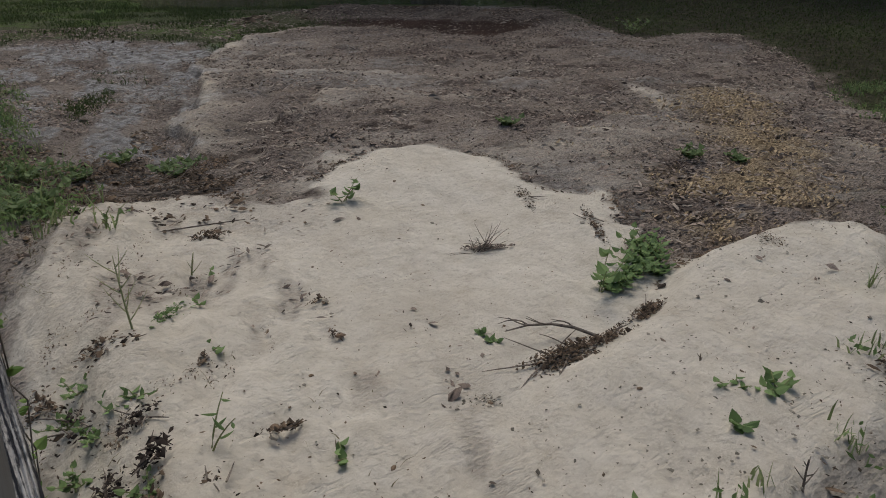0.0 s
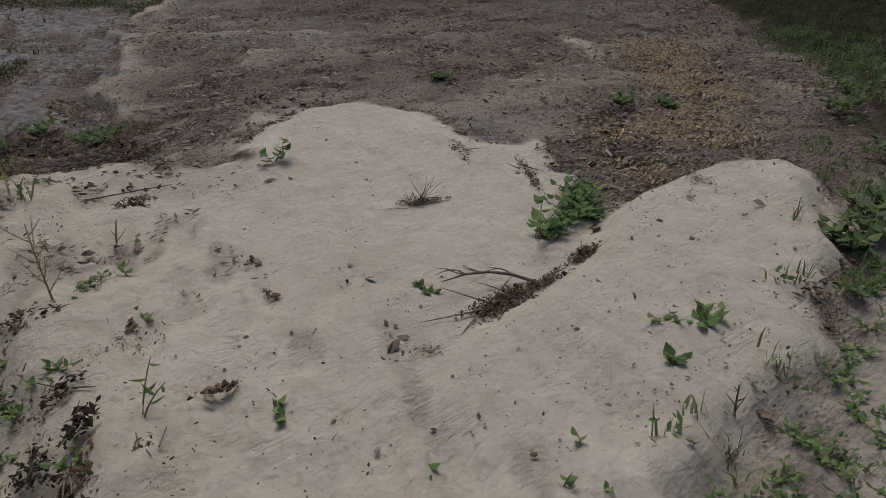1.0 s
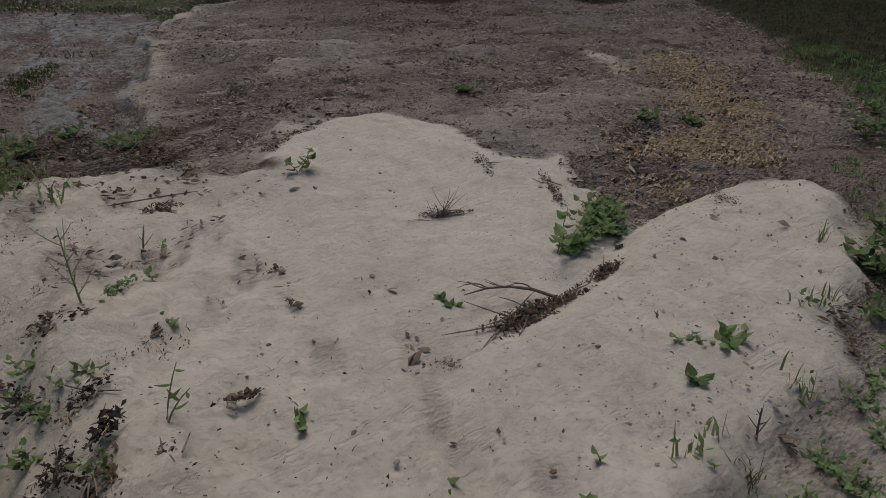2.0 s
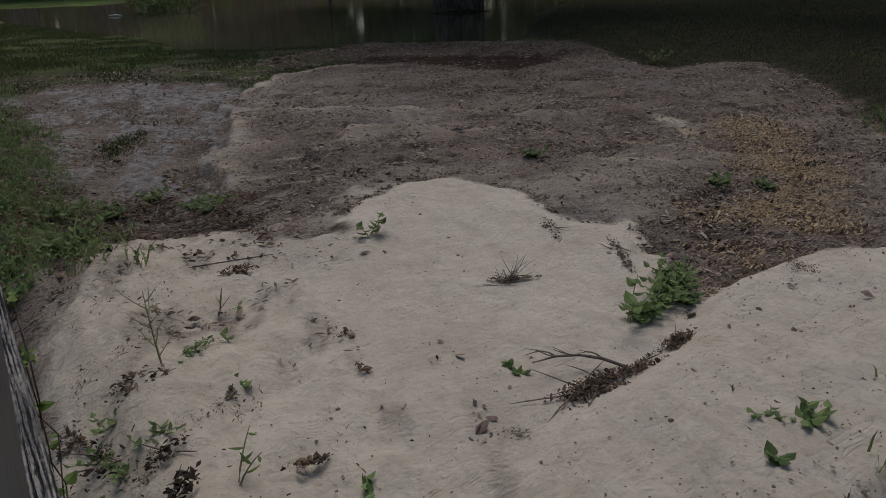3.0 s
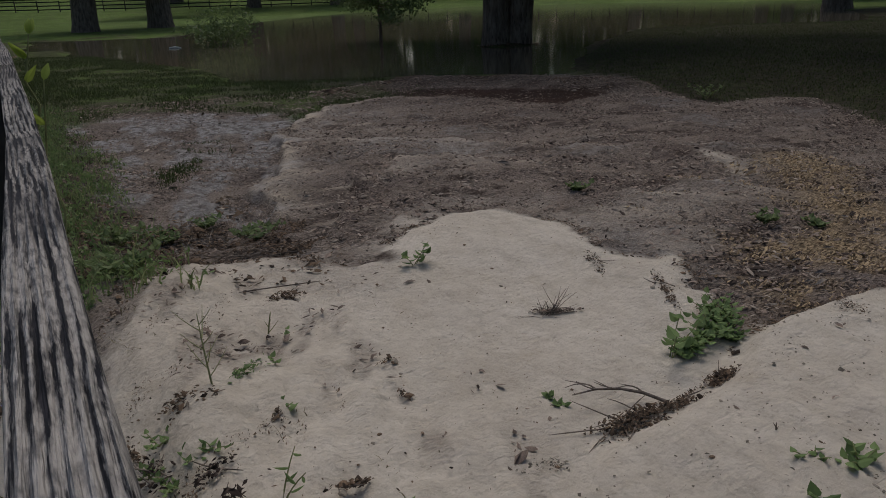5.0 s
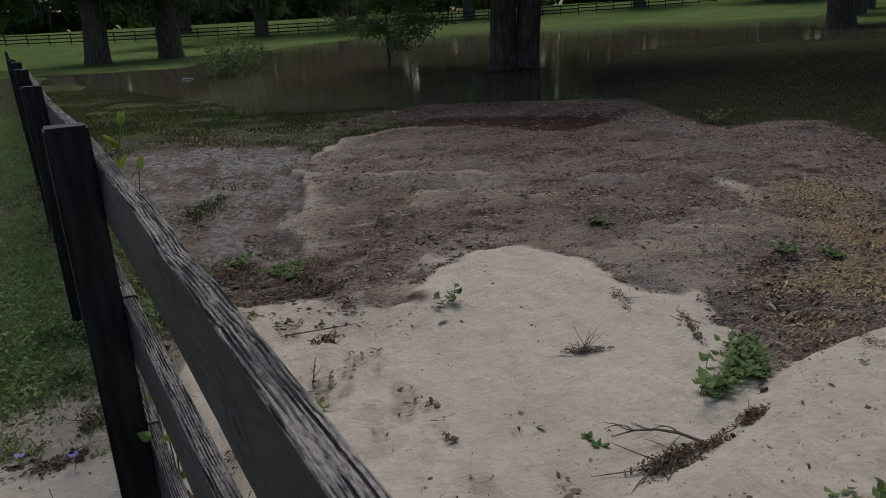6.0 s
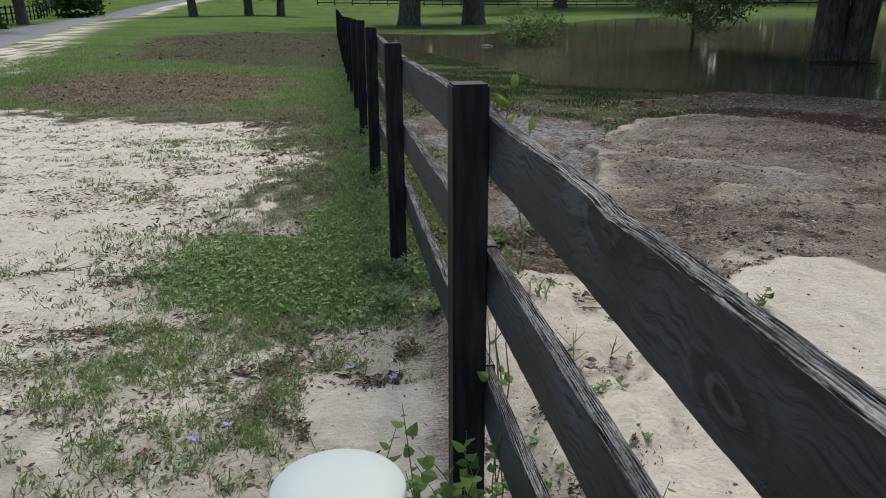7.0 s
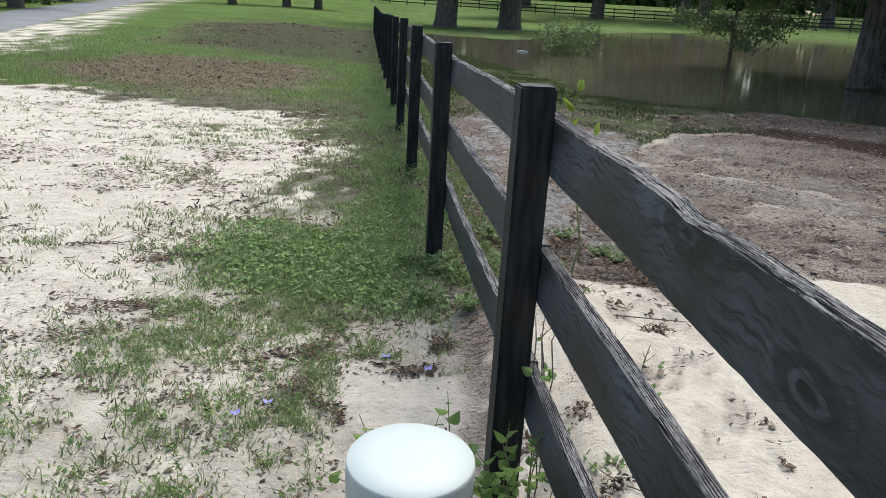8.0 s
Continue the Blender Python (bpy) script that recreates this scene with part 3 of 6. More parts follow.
def cover(x, y):
    """How much of each earth and cover lies at a place: sand, gold chips, mud; wet, soil, turf."""
    x, y = np.asarray(x, float), np.asarray(y, float)
    e, e2 = fbm(x, y, 0.7, 1), fbm(x, y, 0.18, 2)
    side = step(-0.12, 0.12, x + 0.08 * e)
    edge = 0.13 * e + 0.11 * e2
    sand_f = step(-0.05, 0.06, inside(x, y, SAND) + edge)
    dirty = step(-0.45, -0.05, inside(x, y, SAND) + 2 * edge) * step(-0.1, 0.5, fbm(x, y, 0.35, 3) + 0.15) * 0.55 * (0.15 + 0.85 * step(2.7, 2.2, x))
    rim_d = inside(x, y, TERRACE) + scallop(x, y)
    lip = np.exp(-((rim_d - 0.05) / np.where(rim_d > 0.05, 0.15, 0.05)) ** 2) * step(5.0, 5.6, y) * step(6.2, 4.6, x) * (0.55 + 0.45 * step(-0.3, 0.2, e2))
    for outline in (LOBE_2, LOBE_3):
        d = inside(x, y, outline) + scallop(x, y)
        lip = np.maximum(lip, 0.55 * np.exp(-((d - 0.06) / 0.08) ** 2) * step(-0.3, 0.2, e2 + 0.4 * e) * step(2.6, 3.2, x))
    lip = np.maximum(lip, 0.9 * np.exp(-((off(x, y, BARE_STREAK) + 0.05 * e2) / 0.10) ** 2))
    part_way, show = fronts(x, y)
    lip = np.maximum(lip, (0.35 + 0.55 * step(5.0, 3.2, x)) * show * np.exp(-((part_way - 0.86) / 0.050) ** 2) * step(-0.25, 0.3, e2 + 0.5 * fbm(x, y, 0.5, 3)) * step(1.5, 2.2, x))
    gold = step(-0.2, 0.35, inside(x, y, GOLD) + 2.2 * edge) * (1 - sand_f)
    mud = step(-0.2, 0.3, inside(x, y, WETFLAT) + 2 * edge) * 0.95
    mud = mud * (0.12 + 0.88 * step(-0.25, 0.15, fbm(0.9 * x - 0.4 * y, 0.25 * (x + 2 * y), 0.28, 4) + 0.35 * e))
    mud = np.maximum(mud, step(0.15, 0.6, e + 0.4 * e2) * 0.5 * (1 - sand_f) * step(0, 0.5, inside(x, y, TERRACE)))
    wet = step(-0.1, 0.25, inside(x, y, PUDDLE) + 1.2 * edge)
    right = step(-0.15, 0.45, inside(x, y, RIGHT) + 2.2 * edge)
    lake = inside(x, y, LAKE)
    reach = np.hypot(x - 4.2, y - 3.0)
    far = step(10.6, 12.2, reach + 4 * edge) * (1 - step(-0.3, 0.3, inside(x, y, PUDDLE)))
    ridge = np.exp(-((off(x, y, RIDGE) + 0.3 * e) / 0.7) ** 2)
    far = far * (1 - step(0.15, 0.5, ridge))
    # Flooded grass near the lake, darkened to carry the oaks' shade as well.
    flooded_shade = far * step(46, 38, np.hypot(x, y) + 12 * e) * step(-30, 0, lake + 20)
    hedge = step(0.95, 0.45, x + 0.35 * e) * step(3.6, 4.4, y)
    shore = step(8.4, 9.6, y + 0.35 * x - 0.35 * inside(x, y, WETFLAT).clip(0, 2) + 3 * edge) * step(6.6, 5.4, x + 2 * edge) * (1 - step(-0.15, 0.2, inside(x, y, TERRACE))) * (1 - step(-0.1, 0.3, inside(x, y, WETFLAT)))
    # To the right, full soil and thin turf paint the shaded pasture dark.
    soil_f = np.clip(np.maximum.reduce([right * step(3.0, 5, x) * step(60, 44, x), hedge * 0.8, shore * 0.75, flooded_shade * 0.95, 0.35 * ridge]), 0, 1)
    tuft = step(0.05, 0.4, 0.75 * e + 0.6 * e2)
    turf_f = np.clip(np.maximum.reduce([far * (0.93 + 0.1 * e) * (1 - 0.93 * right * step(54, 42, x)) * (1 - 0.85 * flooded_shade), right * np.where(x < 6.5, 0.22 * tuft, (0.05 + 0.14 * tuft) * step(54, 42, x)), flooded_shade * (1 - right) * (0.28 + 0.4 * tuft), hedge * tuft * 0.6, shore * (0.3 + 0.4 * tuft)]), 0, 1) * (1 - wet)
    # the roadside
    sand_r = step(-0.18, 0.18, inside(x, y, SAND_ROAD) + 5 * edge)
    sand_r = np.maximum(sand_r, step(-0.08, 0.1, inside(x, y, SAND_SPOT) + edge))
    sand_r = np.maximum(sand_r, (0.8 + 0.2 * step(-0.2, 0.4, e2 + 0.3 * e)) * step(6.5, 5, y) * (1 - step(-0.15, 0.3, inside(x, y, TURF) + 2 * edge)))
    near = step(4.6, 3.0, x - road_x(y) + 1.2 * e) * step(1.3, 1.6, x - road_x(y))
    sand_r = np.maximum(sand_r, near * step(-0.55, 0.1, e2 + 0.5 * e))
    brown = step(-0.5, 0.4, inside(x, y, BROWN) + 5 * edge)
    mire = step(-1.2, 1.2, inside(x, y, MIRE) + 6 * edge)
    turf_r = np.clip((1 - sand_r) * (1 - 0.85 * brown) * (1 - 0.75 * mire), 0, 1)
    nearturf = step(-0.15, 0.3, inside(x, y, TURF) + 2 * edge)
    turf_r = turf_r * np.where(y < 12.5, np.maximum(nearturf, 0.25 + 0.55 * tuft), 1)
    soil_r = np.clip((1 - sand_r) * step(12.5, 11.5, y) * (1 - nearturf) * 0.35 + mire * 0.92, 0, 1)
    mix = lambda a, b: a * side + b * (1 - side)
    bare = np.clip(np.maximum.reduce([sand_f, 0.95 * right * step(4.6, 3.2, x), dirty]) + 0.8 * lip * (1 - right), 0, 1)
    run = fbm(0.9 * x - 0.45 * y, 0.16 * (x + 2 * y), 0.13, 2)
    crust = step(0.0, 0.35, inside(x, y, TERRACE)) * step(0.15, -0.25, inside(x, y, LOBE_2)) * step(7.2, 5.2, x) * (0.25 + 0.75 * step(-0.3, 0.4, fbm(x, y, 0.9, 4)))
    crust = np.maximum(crust, 0.9 * step(0.10, 0.45, fbm(x * 0.8, y * 1.5, 0.9, 2)) * step(0.0, 0.3, inside(x, y, TERRACE)))
    bare = np.clip(bare + (0.08 + 0.26 * step(5.2, 3.4, x)) * crust * (1 - right) * (1 - wet), 0, 1)
    bare = bare * (1 - 0.42 * step(0.18, 0.5, run + 0.25 * e) * np.maximum(step(1.7, 0.9, x), 0.12 * step(0.0, 0.3, inside(x, y, LOBE))) * step(4.5, 3.5, y))
    soiled = step(0.55, 0.0, inside(x, y, SAND) + 0.5 * e) * step(1.9, 1.2, x) * step(2.6, 3.2, y)
    bare = bare * (1 - 0.5 * soiled * (0.4 + 0.6 * step(-0.2, 0.3, e2)))
    gold = np.maximum(gold, 0.38 * lip * step(6.0, 5.0, x))
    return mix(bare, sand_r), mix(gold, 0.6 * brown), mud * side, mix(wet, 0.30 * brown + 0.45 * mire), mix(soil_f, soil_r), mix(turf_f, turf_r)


def spaced(*stretches):
    """Grid lines over stretches of (start, end, step)."""
    out = [np.arange(a, b - 1e-6, s) for a, b, s in stretches]
    return np.concatenate(out + [[stretches[-1][1]]])


def build_ground():
    xs = spaced((-600, -60, 30), (-60, -12, 1.2), (-12, -3.2, 0.12), (-3.2, 4.4, 0.028), (4.4, 10.4, 0.06), (10.4, 20, 0.25), (20, 60, 1.0), (60, 600, 30))
    ys = spaced((-600, -10, 40), (-10, -2.5, 0.5), (-2.5, 0.2, 0.06), (0.2, 5.0, 0.028), (5.0, 14.6, 0.06), (14.6, 24, 0.25), (24, 60, 0.9), (60, 140, 3.0), (140, 620, 30))
    x, y = np.meshgrid(xs, ys)
    x, y = x.ravel(), y.ravel()
    masks = cover(x, y)
    z = ground_z(x, y)
    loose = 1 - masks[0]
    close = step(14, 9, np.hypot(x, y))
    z += close * (0.014 * fbm(x, y, 0.14, 3) * (0.35 + 1.1 * loose + 0.7 * step(1.3, 0.6, x)) + 0.016 * loose * vnoise(x, y, 0.065, 1) + 0.024 * loose * fbm(x, y, 0.4, 4))
    # drifts and scoured runnels in the sand, in the way of the flow
    run = fbm(0.9 * x - 0.45 * y, 0.16 * (x + 2 * y), 0.11, 2)
    z += close * masks[0] * 0.014 * run * (0.25 + 1.9 * step(0.0, 0.4, inside(x, y, LOBE)) + 3.2 * step(1.6, 0.8, x) * step(-0.1, 0.2, x))
    nx, ny = len(xs), len(ys)
    i = (np.arange(ny - 1)[:, None] * nx + np.arange(nx - 1)[None]).ravel()
    quads = np.stack([i, i + 1, i + nx + 1, i + nx], 1)
    me = bpy.data.meshes.new("ground")
    me.vertices.add(nx * ny)
    me.vertices.foreach_set("co", np.stack([x, y, z], 1).astype(np.float32).ravel())
    me.loops.add(quads.size)
    me.loops.foreach_set("vertex_index", quads.astype(np.int32).ravel())
    me.polygons.add(len(quads))
    me.polygons.foreach_set("loop_start", (np.arange(len(quads)) * 4).astype(np.int32))
    me.update(calc_edges=True)
    me.shade_smooth()
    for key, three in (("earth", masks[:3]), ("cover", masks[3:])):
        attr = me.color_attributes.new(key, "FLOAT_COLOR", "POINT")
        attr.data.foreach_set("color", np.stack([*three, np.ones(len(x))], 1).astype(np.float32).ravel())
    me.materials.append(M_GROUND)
    return tagged(new("ground", me), "washed-out sand, dark mulch, mud and patchy grass", "ground", kind="structure")


ground = build_ground()
rim = []
for k, here in enumerate(LAKE):
    ahead, behind = Vector(LAKE[(k + 1) % len(LAKE)]), Vector(LAKE[k - 1])
    way = (ahead - behind).normalized()
    rim.append((here[0] + 1.3 * way.y * LAKE_TURN, here[1] - 1.3 * way.x * LAKE_TURN))
water = mesh_object("water", [(px, py, WATER_Z) for px, py in rim], [tuple(range(len(rim)))[::LAKE_TURN]], M_WATER)
tagged(water, "still brown flood water over the pasture", "water", kind="structure")
ry = np.arange(-60, 420, 6.0)
rx = road_x(np.maximum(ry, -20))
rz = ground_z(rx, ry)
rv = [(cx + s, cy, cz + h) for cx, cy, cz in zip(rx, ry, rz) for s, h in ((-1.65, -0.05), (-1.6, 0.035), (0.0, 0.06), (1.6, 0.035), (1.65, -0.05))]
rf = [(5 * k + j, 5 * k + j + 1, 5 * k + j + 6, 5 * k + j + 5) for k in range(len(ry) - 1) for j in range(4)]
tagged(mesh_object("road", rv, rf, M_ROAD, smooth=True), "narrow grey asphalt lane with a sandy shoulder", "road", kind="structure")


# ---- the board fence ----
def board_mesh(length, seed, knotty=False):
    """A rough-sawn board along y: black faces, and a worn, uneven top edge."""
    rnd = random.Random(seed)
    n = max(2, int(length / 0.035))
    bm = bmesh.new()
    rings = []
    cols = [-0.0165 + 0.033 * c / 19 for c in range(20)]
    m = len(cols) + 4
    for k in range(n + 1):
        y = length * k / n
        sag = 0.003 * math.sin(2.3 * y + seed) + 0.0012 * math.sin(7 * y + 2 * seed)
        top = 0.078 + sag + rnd.uniform(-0.0009, 0.0009)
        if knotty:
            top -= 0.010 * math.exp(-((y - 1.55) / 0.035) ** 2) + 0.006 * math.exp(-((y - 1.48) / 0.05) ** 2)
        low = -0.078 + 0.6 * sag + rnd.uniform(-0.0015, 0.0015)
        bow = 0.004 * math.sin(1.7 * y + 1.3 * seed) if not knotty else -0.013 * math.exp(-(((y - 0.75) / 0.5) ** 2))
        ridge = [0.0011 * math.sin(1300 * (c + 0.0026 * math.sin(4.1 * y) + 0.001 * math.sin(13 * y))) + rnd.uniform(-0.0004, 0.0004) for c in cols]
        prof = [(-0.018, low), (-0.018, top - 0.005)] + [(c, top + r - (0.0025 if j in (0, len(cols) - 1) else 0)) for j, (c, r) in enumerate(zip(cols, ridge))] + [(0.018, top - 0.006), (0.018, low)]
        rings.append([bm.verts.new((px + bow, y, pz)) for px, pz in prof])
    for a, b in zip(rings, rings[1:]):
        for j in range(m):
            f = bm.faces.new((a[j], a[(j + 1) % m], b[(j + 1) % m], b[j]))
            f.material_index = 1 if 1 <= j <= m - 3 else 0
    bm.faces.new(rings[0][::-1])
    bm.faces.new(rings[-1])
    bmesh.ops.recalc_face_normals(bm, faces=bm.faces[:])
    me = bpy.data.meshes.new("board")
    bm.to_mesh(me)
    bm.free()
    me.materials.append(M_KNOTTY if knotty else M_PAINT)
    me.materials.append(M_WORN)
    return me


def post_mesh(seed, height=1.62):
    """A square black post, its head a little worn; its foot goes into the ground."""
    rnd = random.Random(seed)
    bm = bmesh.new()
    bmesh.ops.create_cube(bm, size=1)
    bmesh.ops.scale(bm, vec=(0.097, 0.097, height), verts=bm.verts[:])
    bmesh.ops.bevel(bm, geom=bm.edges[:], offset=0.005, segments=2, affect="EDGES")
    for v in bm.verts:
        v.co += Vector((rnd.uniform(-1, 1), rnd.uniform(-1, 1), rnd.uniform(-1, 1))) * 0.0012
    me = bpy.data.meshes.new("post")
    bm.to_mesh(me)
    bm.free()
    me.materials.append(M_POST)
    return me


fence = thing("board_fence", (0.045, 0, 0), "black-painted three-board fence with weathered board tops", "fence")
POSTS = [post_mesh(s) for s in range(3)]
BOARDS = [board_mesh(BAY, s) for s in range(6)]
KNOTTY = board_mesh(BAY, 7, True)
for k in range(-3, 17):
    py = FENCE_Y + 0.048 + BAY * k
    gz = float(ground_z(0.04, py))
    ob = new("post", POSTS[k % 3])
    ob.parent = fence
    lean = ((k * 37) % 7 - 3) * 0.25 if k else 0.0
    ob.matrix_local = pose(0.0, py, gz + 1.37 - 0.81, lean, 0.6 * lean, 0)
    for j, h in enumerate((1.213, 0.838, 0.465)):
        ob = new("board", KNOTTY if k == -1 and j == 0 else BOARDS[(3 * k + j) % 6])
        ob.parent = fence
        g2 = float(ground_z(0.04, py + BAY))
        slope = math.degrees(math.atan2(g2 - gz, BAY))
        ob.matrix_local = pose(0.067, py + 0.003, gz + h, slope, 0, 0)


# ---- trees ----
def oak_parts(seed, double=False, lean=0.0):
    """Soups for the trunk with its limbs, the crown's leaves and the hanging moss."""
    rnd = random.Random(seed)
    wood, leaves, moss = Soup(), [], []
    stems = [(-0.33, -0.05, 0.43, 0.0), (0.38, 0.08, 0.40, 0.20)] if double else [(0, 0, 0.78, lean)]
    tips = []
    for sx, sy, r, lx in stems:
        pts = [(sx + lx * 0.0, sy, -0.4), (sx, sy, 0.0), (sx + lx * 0.25, sy, 0.5), (sx + lx * 0.7, sy, 1.6), (sx + lx * 1.3, sy, 2.8), (sx + lx * 1.9, sy, 4.2)]
        wood.tube(pts, [r * 1.35, r * 1.2, r * 1.06, r, r * 0.95, r * 1.05], 14)
        fork = Vector(pts[-1])
        for k in range(5):
            a = 2 * math.pi * (k + rnd.random() * 0.6) / 5
            # The double oak's unseen limbs are lengthened, most to one side, to shade the pasture.
            out, up = rnd.uniform(5.5, 8.5) * (1.25 + 0.45 * math.cos(a - 0.2) if double else 1), rnd.uniform(2.5, 6.0)
            mids = [fork + Vector((math.cos(a), math.sin(a), 0)) * out * s + Vector((0, 0, up * (s ** 0.7))) + Vector((rnd.uniform(-0.4, 0.4), rnd.uniform(-0.4, 0.4), rnd.uniform(-0.3, 0.3))) for s in (0.0, 0.25, 0.5, 0.75, 1.0)]
            wood.tube(mids, [r * 0.62, r * 0.45, r * 0.33, r * 0.2, r * 0.07], 8)
            tips += [(m, 1.0) for m in mids[1:]]
            for _ in range(3):
                b, m = a + rnd.uniform(-1.1, 1.1), mids[rnd.choice((1, 2, 3))]
                end = m + Vector((math.cos(b) * rnd.uniform(1.5, 3.4), math.sin(b) * rnd.uniform(1.5, 3.4), rnd.uniform(-1.6, 1.6)))
                wood.tube([m, (m + end) / 2 + Vector((0, 0, 0.3)), end], [r * 0.2, r * 0.12, r * 0.03], 6)
                tips += [(end, 1.0), ((m + end) / 2, 0.8)]
    rs = np.random.RandomState(seed)
    centers = []
    for m, s in tips:
        for _ in range(7 if double else 4):
            centers.append(np.array(m) + rs.normal(0, 0.9, 3) * (1.2, 1.2, 0.75))
    for c in centers:
        n = rs.randint(45, 85)
        leaves.append(c + rs.normal(0, 1, (n, 3)) * (0.55, 0.55, 0.36))
        if rs.rand() < 0.42:
            for _ in range(rs.randint(2, 6)):
                moss.append((c + rs.normal(0, 0.35, 3) - (0, 0, 0.3), rs.uniform(0.7, 2.0)))
    return wood, np.concatenate(leaves), moss, rs


def leaf_quads(at, size, rs):
    """Small bent leaves of random turn at the given places."""
    n = len(at)
    a = rs.normal(0, 1, (n, 3))
    a /= np.linalg.norm(a, axis=1)[:, None]
    b = np.cross(a, rs.normal(0, 1, (n, 3)))
    b /= np.linalg.norm(b, axis=1)[:, None] + 1e-9
    s = size * rs.uniform(0.6, 1.3, (n, 1))
    return np.stack([at - a * s, at + b * s * 0.45, at + a * s, at - b * s * 0.45], 1)


def moss_strands(moss, rs):
    out = []
    for c, length in moss:
        for _ in range(4):
            p = c + rs.normal(0, 0.12, 3)
            w = rs.uniform(0.015, 0.05)
            t = rs.uniform(0, math.pi)
            d = np.array([math.cos(t) * w, math.sin(t) * w, 0])
            ln = length * rs.uniform(0.5, 1.0)
            drift = rs.normal(0, 0.05, 3) * (1, 1, 0)
            out.append([p - d, p + d, p + d * 0.9 + drift - (0, 0, ln * 0.6), p - d * 0.9 + drift - (0, 0, ln * 0.6), p + drift * 2 - (0, 0, ln)])
    return np.array(out)


def build_oak(at, seed, label, double=False, lean=0.0, turn=0.0, scale=1.0):
    gz = float(ground_z(*at))
    oak = thing("oak_tree", (at[0], at[1], gz - 0.02), label, "tree", "oaks round the pasture", turn, scale)
    wood, leaves, moss, rs = oak_parts(seed, double, lean)
    wood.object("trunk", M_BARK, oak, smooth=True)
    soup_arrays("crown", leaf_quads(leaves, 0.17, rs), [(0, 1, 2, 3)], M_OAKLEAF, oak)
    soup_arrays("moss", moss_strands(moss, rs), [(0, 1, 2, 3), (3, 2, 4)], M_MOSS, oak, "hanging grey-green Spanish moss")
    return oak


def oak_copy(ob, at, turn, scale):
    return copy_thing(ob, pose(at[0], at[1], float(ground_z(*at)) - 0.02, 0, 0, turn) @ Matrix.Scale(scale / ob.scale[0], 4))


build_oak(OAK_AT, 3, "large double-trunked live oak standing in flood water", double=True, turn=-35)
oak = build_oak((5.35, 56), 11, "broad live oak with hanging moss in the pasture", lean=0.15)
oak_copy(oak, (10.5, 58), 80, 1.05)
oak_copy(oak, (44.5, 28.6), 150, 1.0)
oak_copy(oak, (64, 40), 220, 1.1)
oak_copy(oak, (76, 46), 20, 0.7)
oak_copy(oak, (-14.8, 86), 200, 0.6)
oak_copy(oak, (-9.2, 88), 120, 0.6)
oak_copy(oak, (-5.8, 89), 300, 0.58)
oak_copy(oak, (-19.2, 44), 40, 0.5)
oak_copy(oak, (-23.2, 62), 260, 0.55)
oak_copy(oak, (30, 100), 310, 1.1)
# Oaks added round the lake so that its water reflects less sky.
for k, spot in enumerate(((17, 92), (40, 96), (60, 96), (82, 84), (92, 66), (90, 46), (24, 118), (50, 112), (72, 98), (92, 70), (100, 34), (62, 14), (40, 4))):
    oak_copy(oak, spot, 47 * k, 1.0 + 0.05 * (k % 4))
# Unseen oak, added only to shade the pasture on the right.
oak_copy(oak, (21.5, 5.0), 25, 1.5)
# Two more unseen oaks, added behind the camera.
oak_copy(oak, (24, -12), 70, 1.1)
oak_copy(oak, (10, -16), 170, 1.1)


def build_small_tree(at):
    rs, rnd = np.random.RandomState(5), random.Random(5)
    tree = thing("young_tree", (*at, WATER_Z - 0.1), "slender young broadleaf tree standing in the water", "tree")
    wood = Soup()
    wood.tube([(0, 0, -0.2), (0.02, 0, 0.6), (-0.02, 0.03, 1.5), (0.03, 0, 2.6), (0, 0, 4.4)], [0.075, 0.06, 0.05, 0.04, 0.012], 8)
    spots = []
    for k in range(34):
        a, h = rnd.uniform(0, 2 * math.pi), rnd.uniform(1.0, 4.0)
        ln = rnd.uniform(1.3, 3.0) * (1.15 - 0.12 * h)
        end = Vector((math.cos(a) * ln, math.sin(a) * ln, h + rnd.uniform(-0.15, 0.5)))
        wood.tube([(0, 0, h), (end.x * 0.5, end.y * 0.5, h + 0.18), end], [0.018, 0.012, 0.004], 5)
        for s in (0.4, 0.65, 0.85, 1.0):
            spots.append(np.array((end.x * s, end.y * s, h + (end.z - h) * s)) + rs.normal(0, 1, (80, 3)) * (0.24, 0.24, 0.14))
    wood.object("trunk", M_BARK, tree, smooth=True)
    soup_arrays("crown", leaf_quads(np.concatenate(spots), 0.075, rs), [(0, 1, 2, 3)], M_LEAF_DULL, tree)
    return tree


M_LEAF_DULL = leaf_material("shade_leaf", (0.060, 0.096, 0.035), (0.165, 0.215, 0.086), 0.32)
build_small_tree((13.1, 27.2))


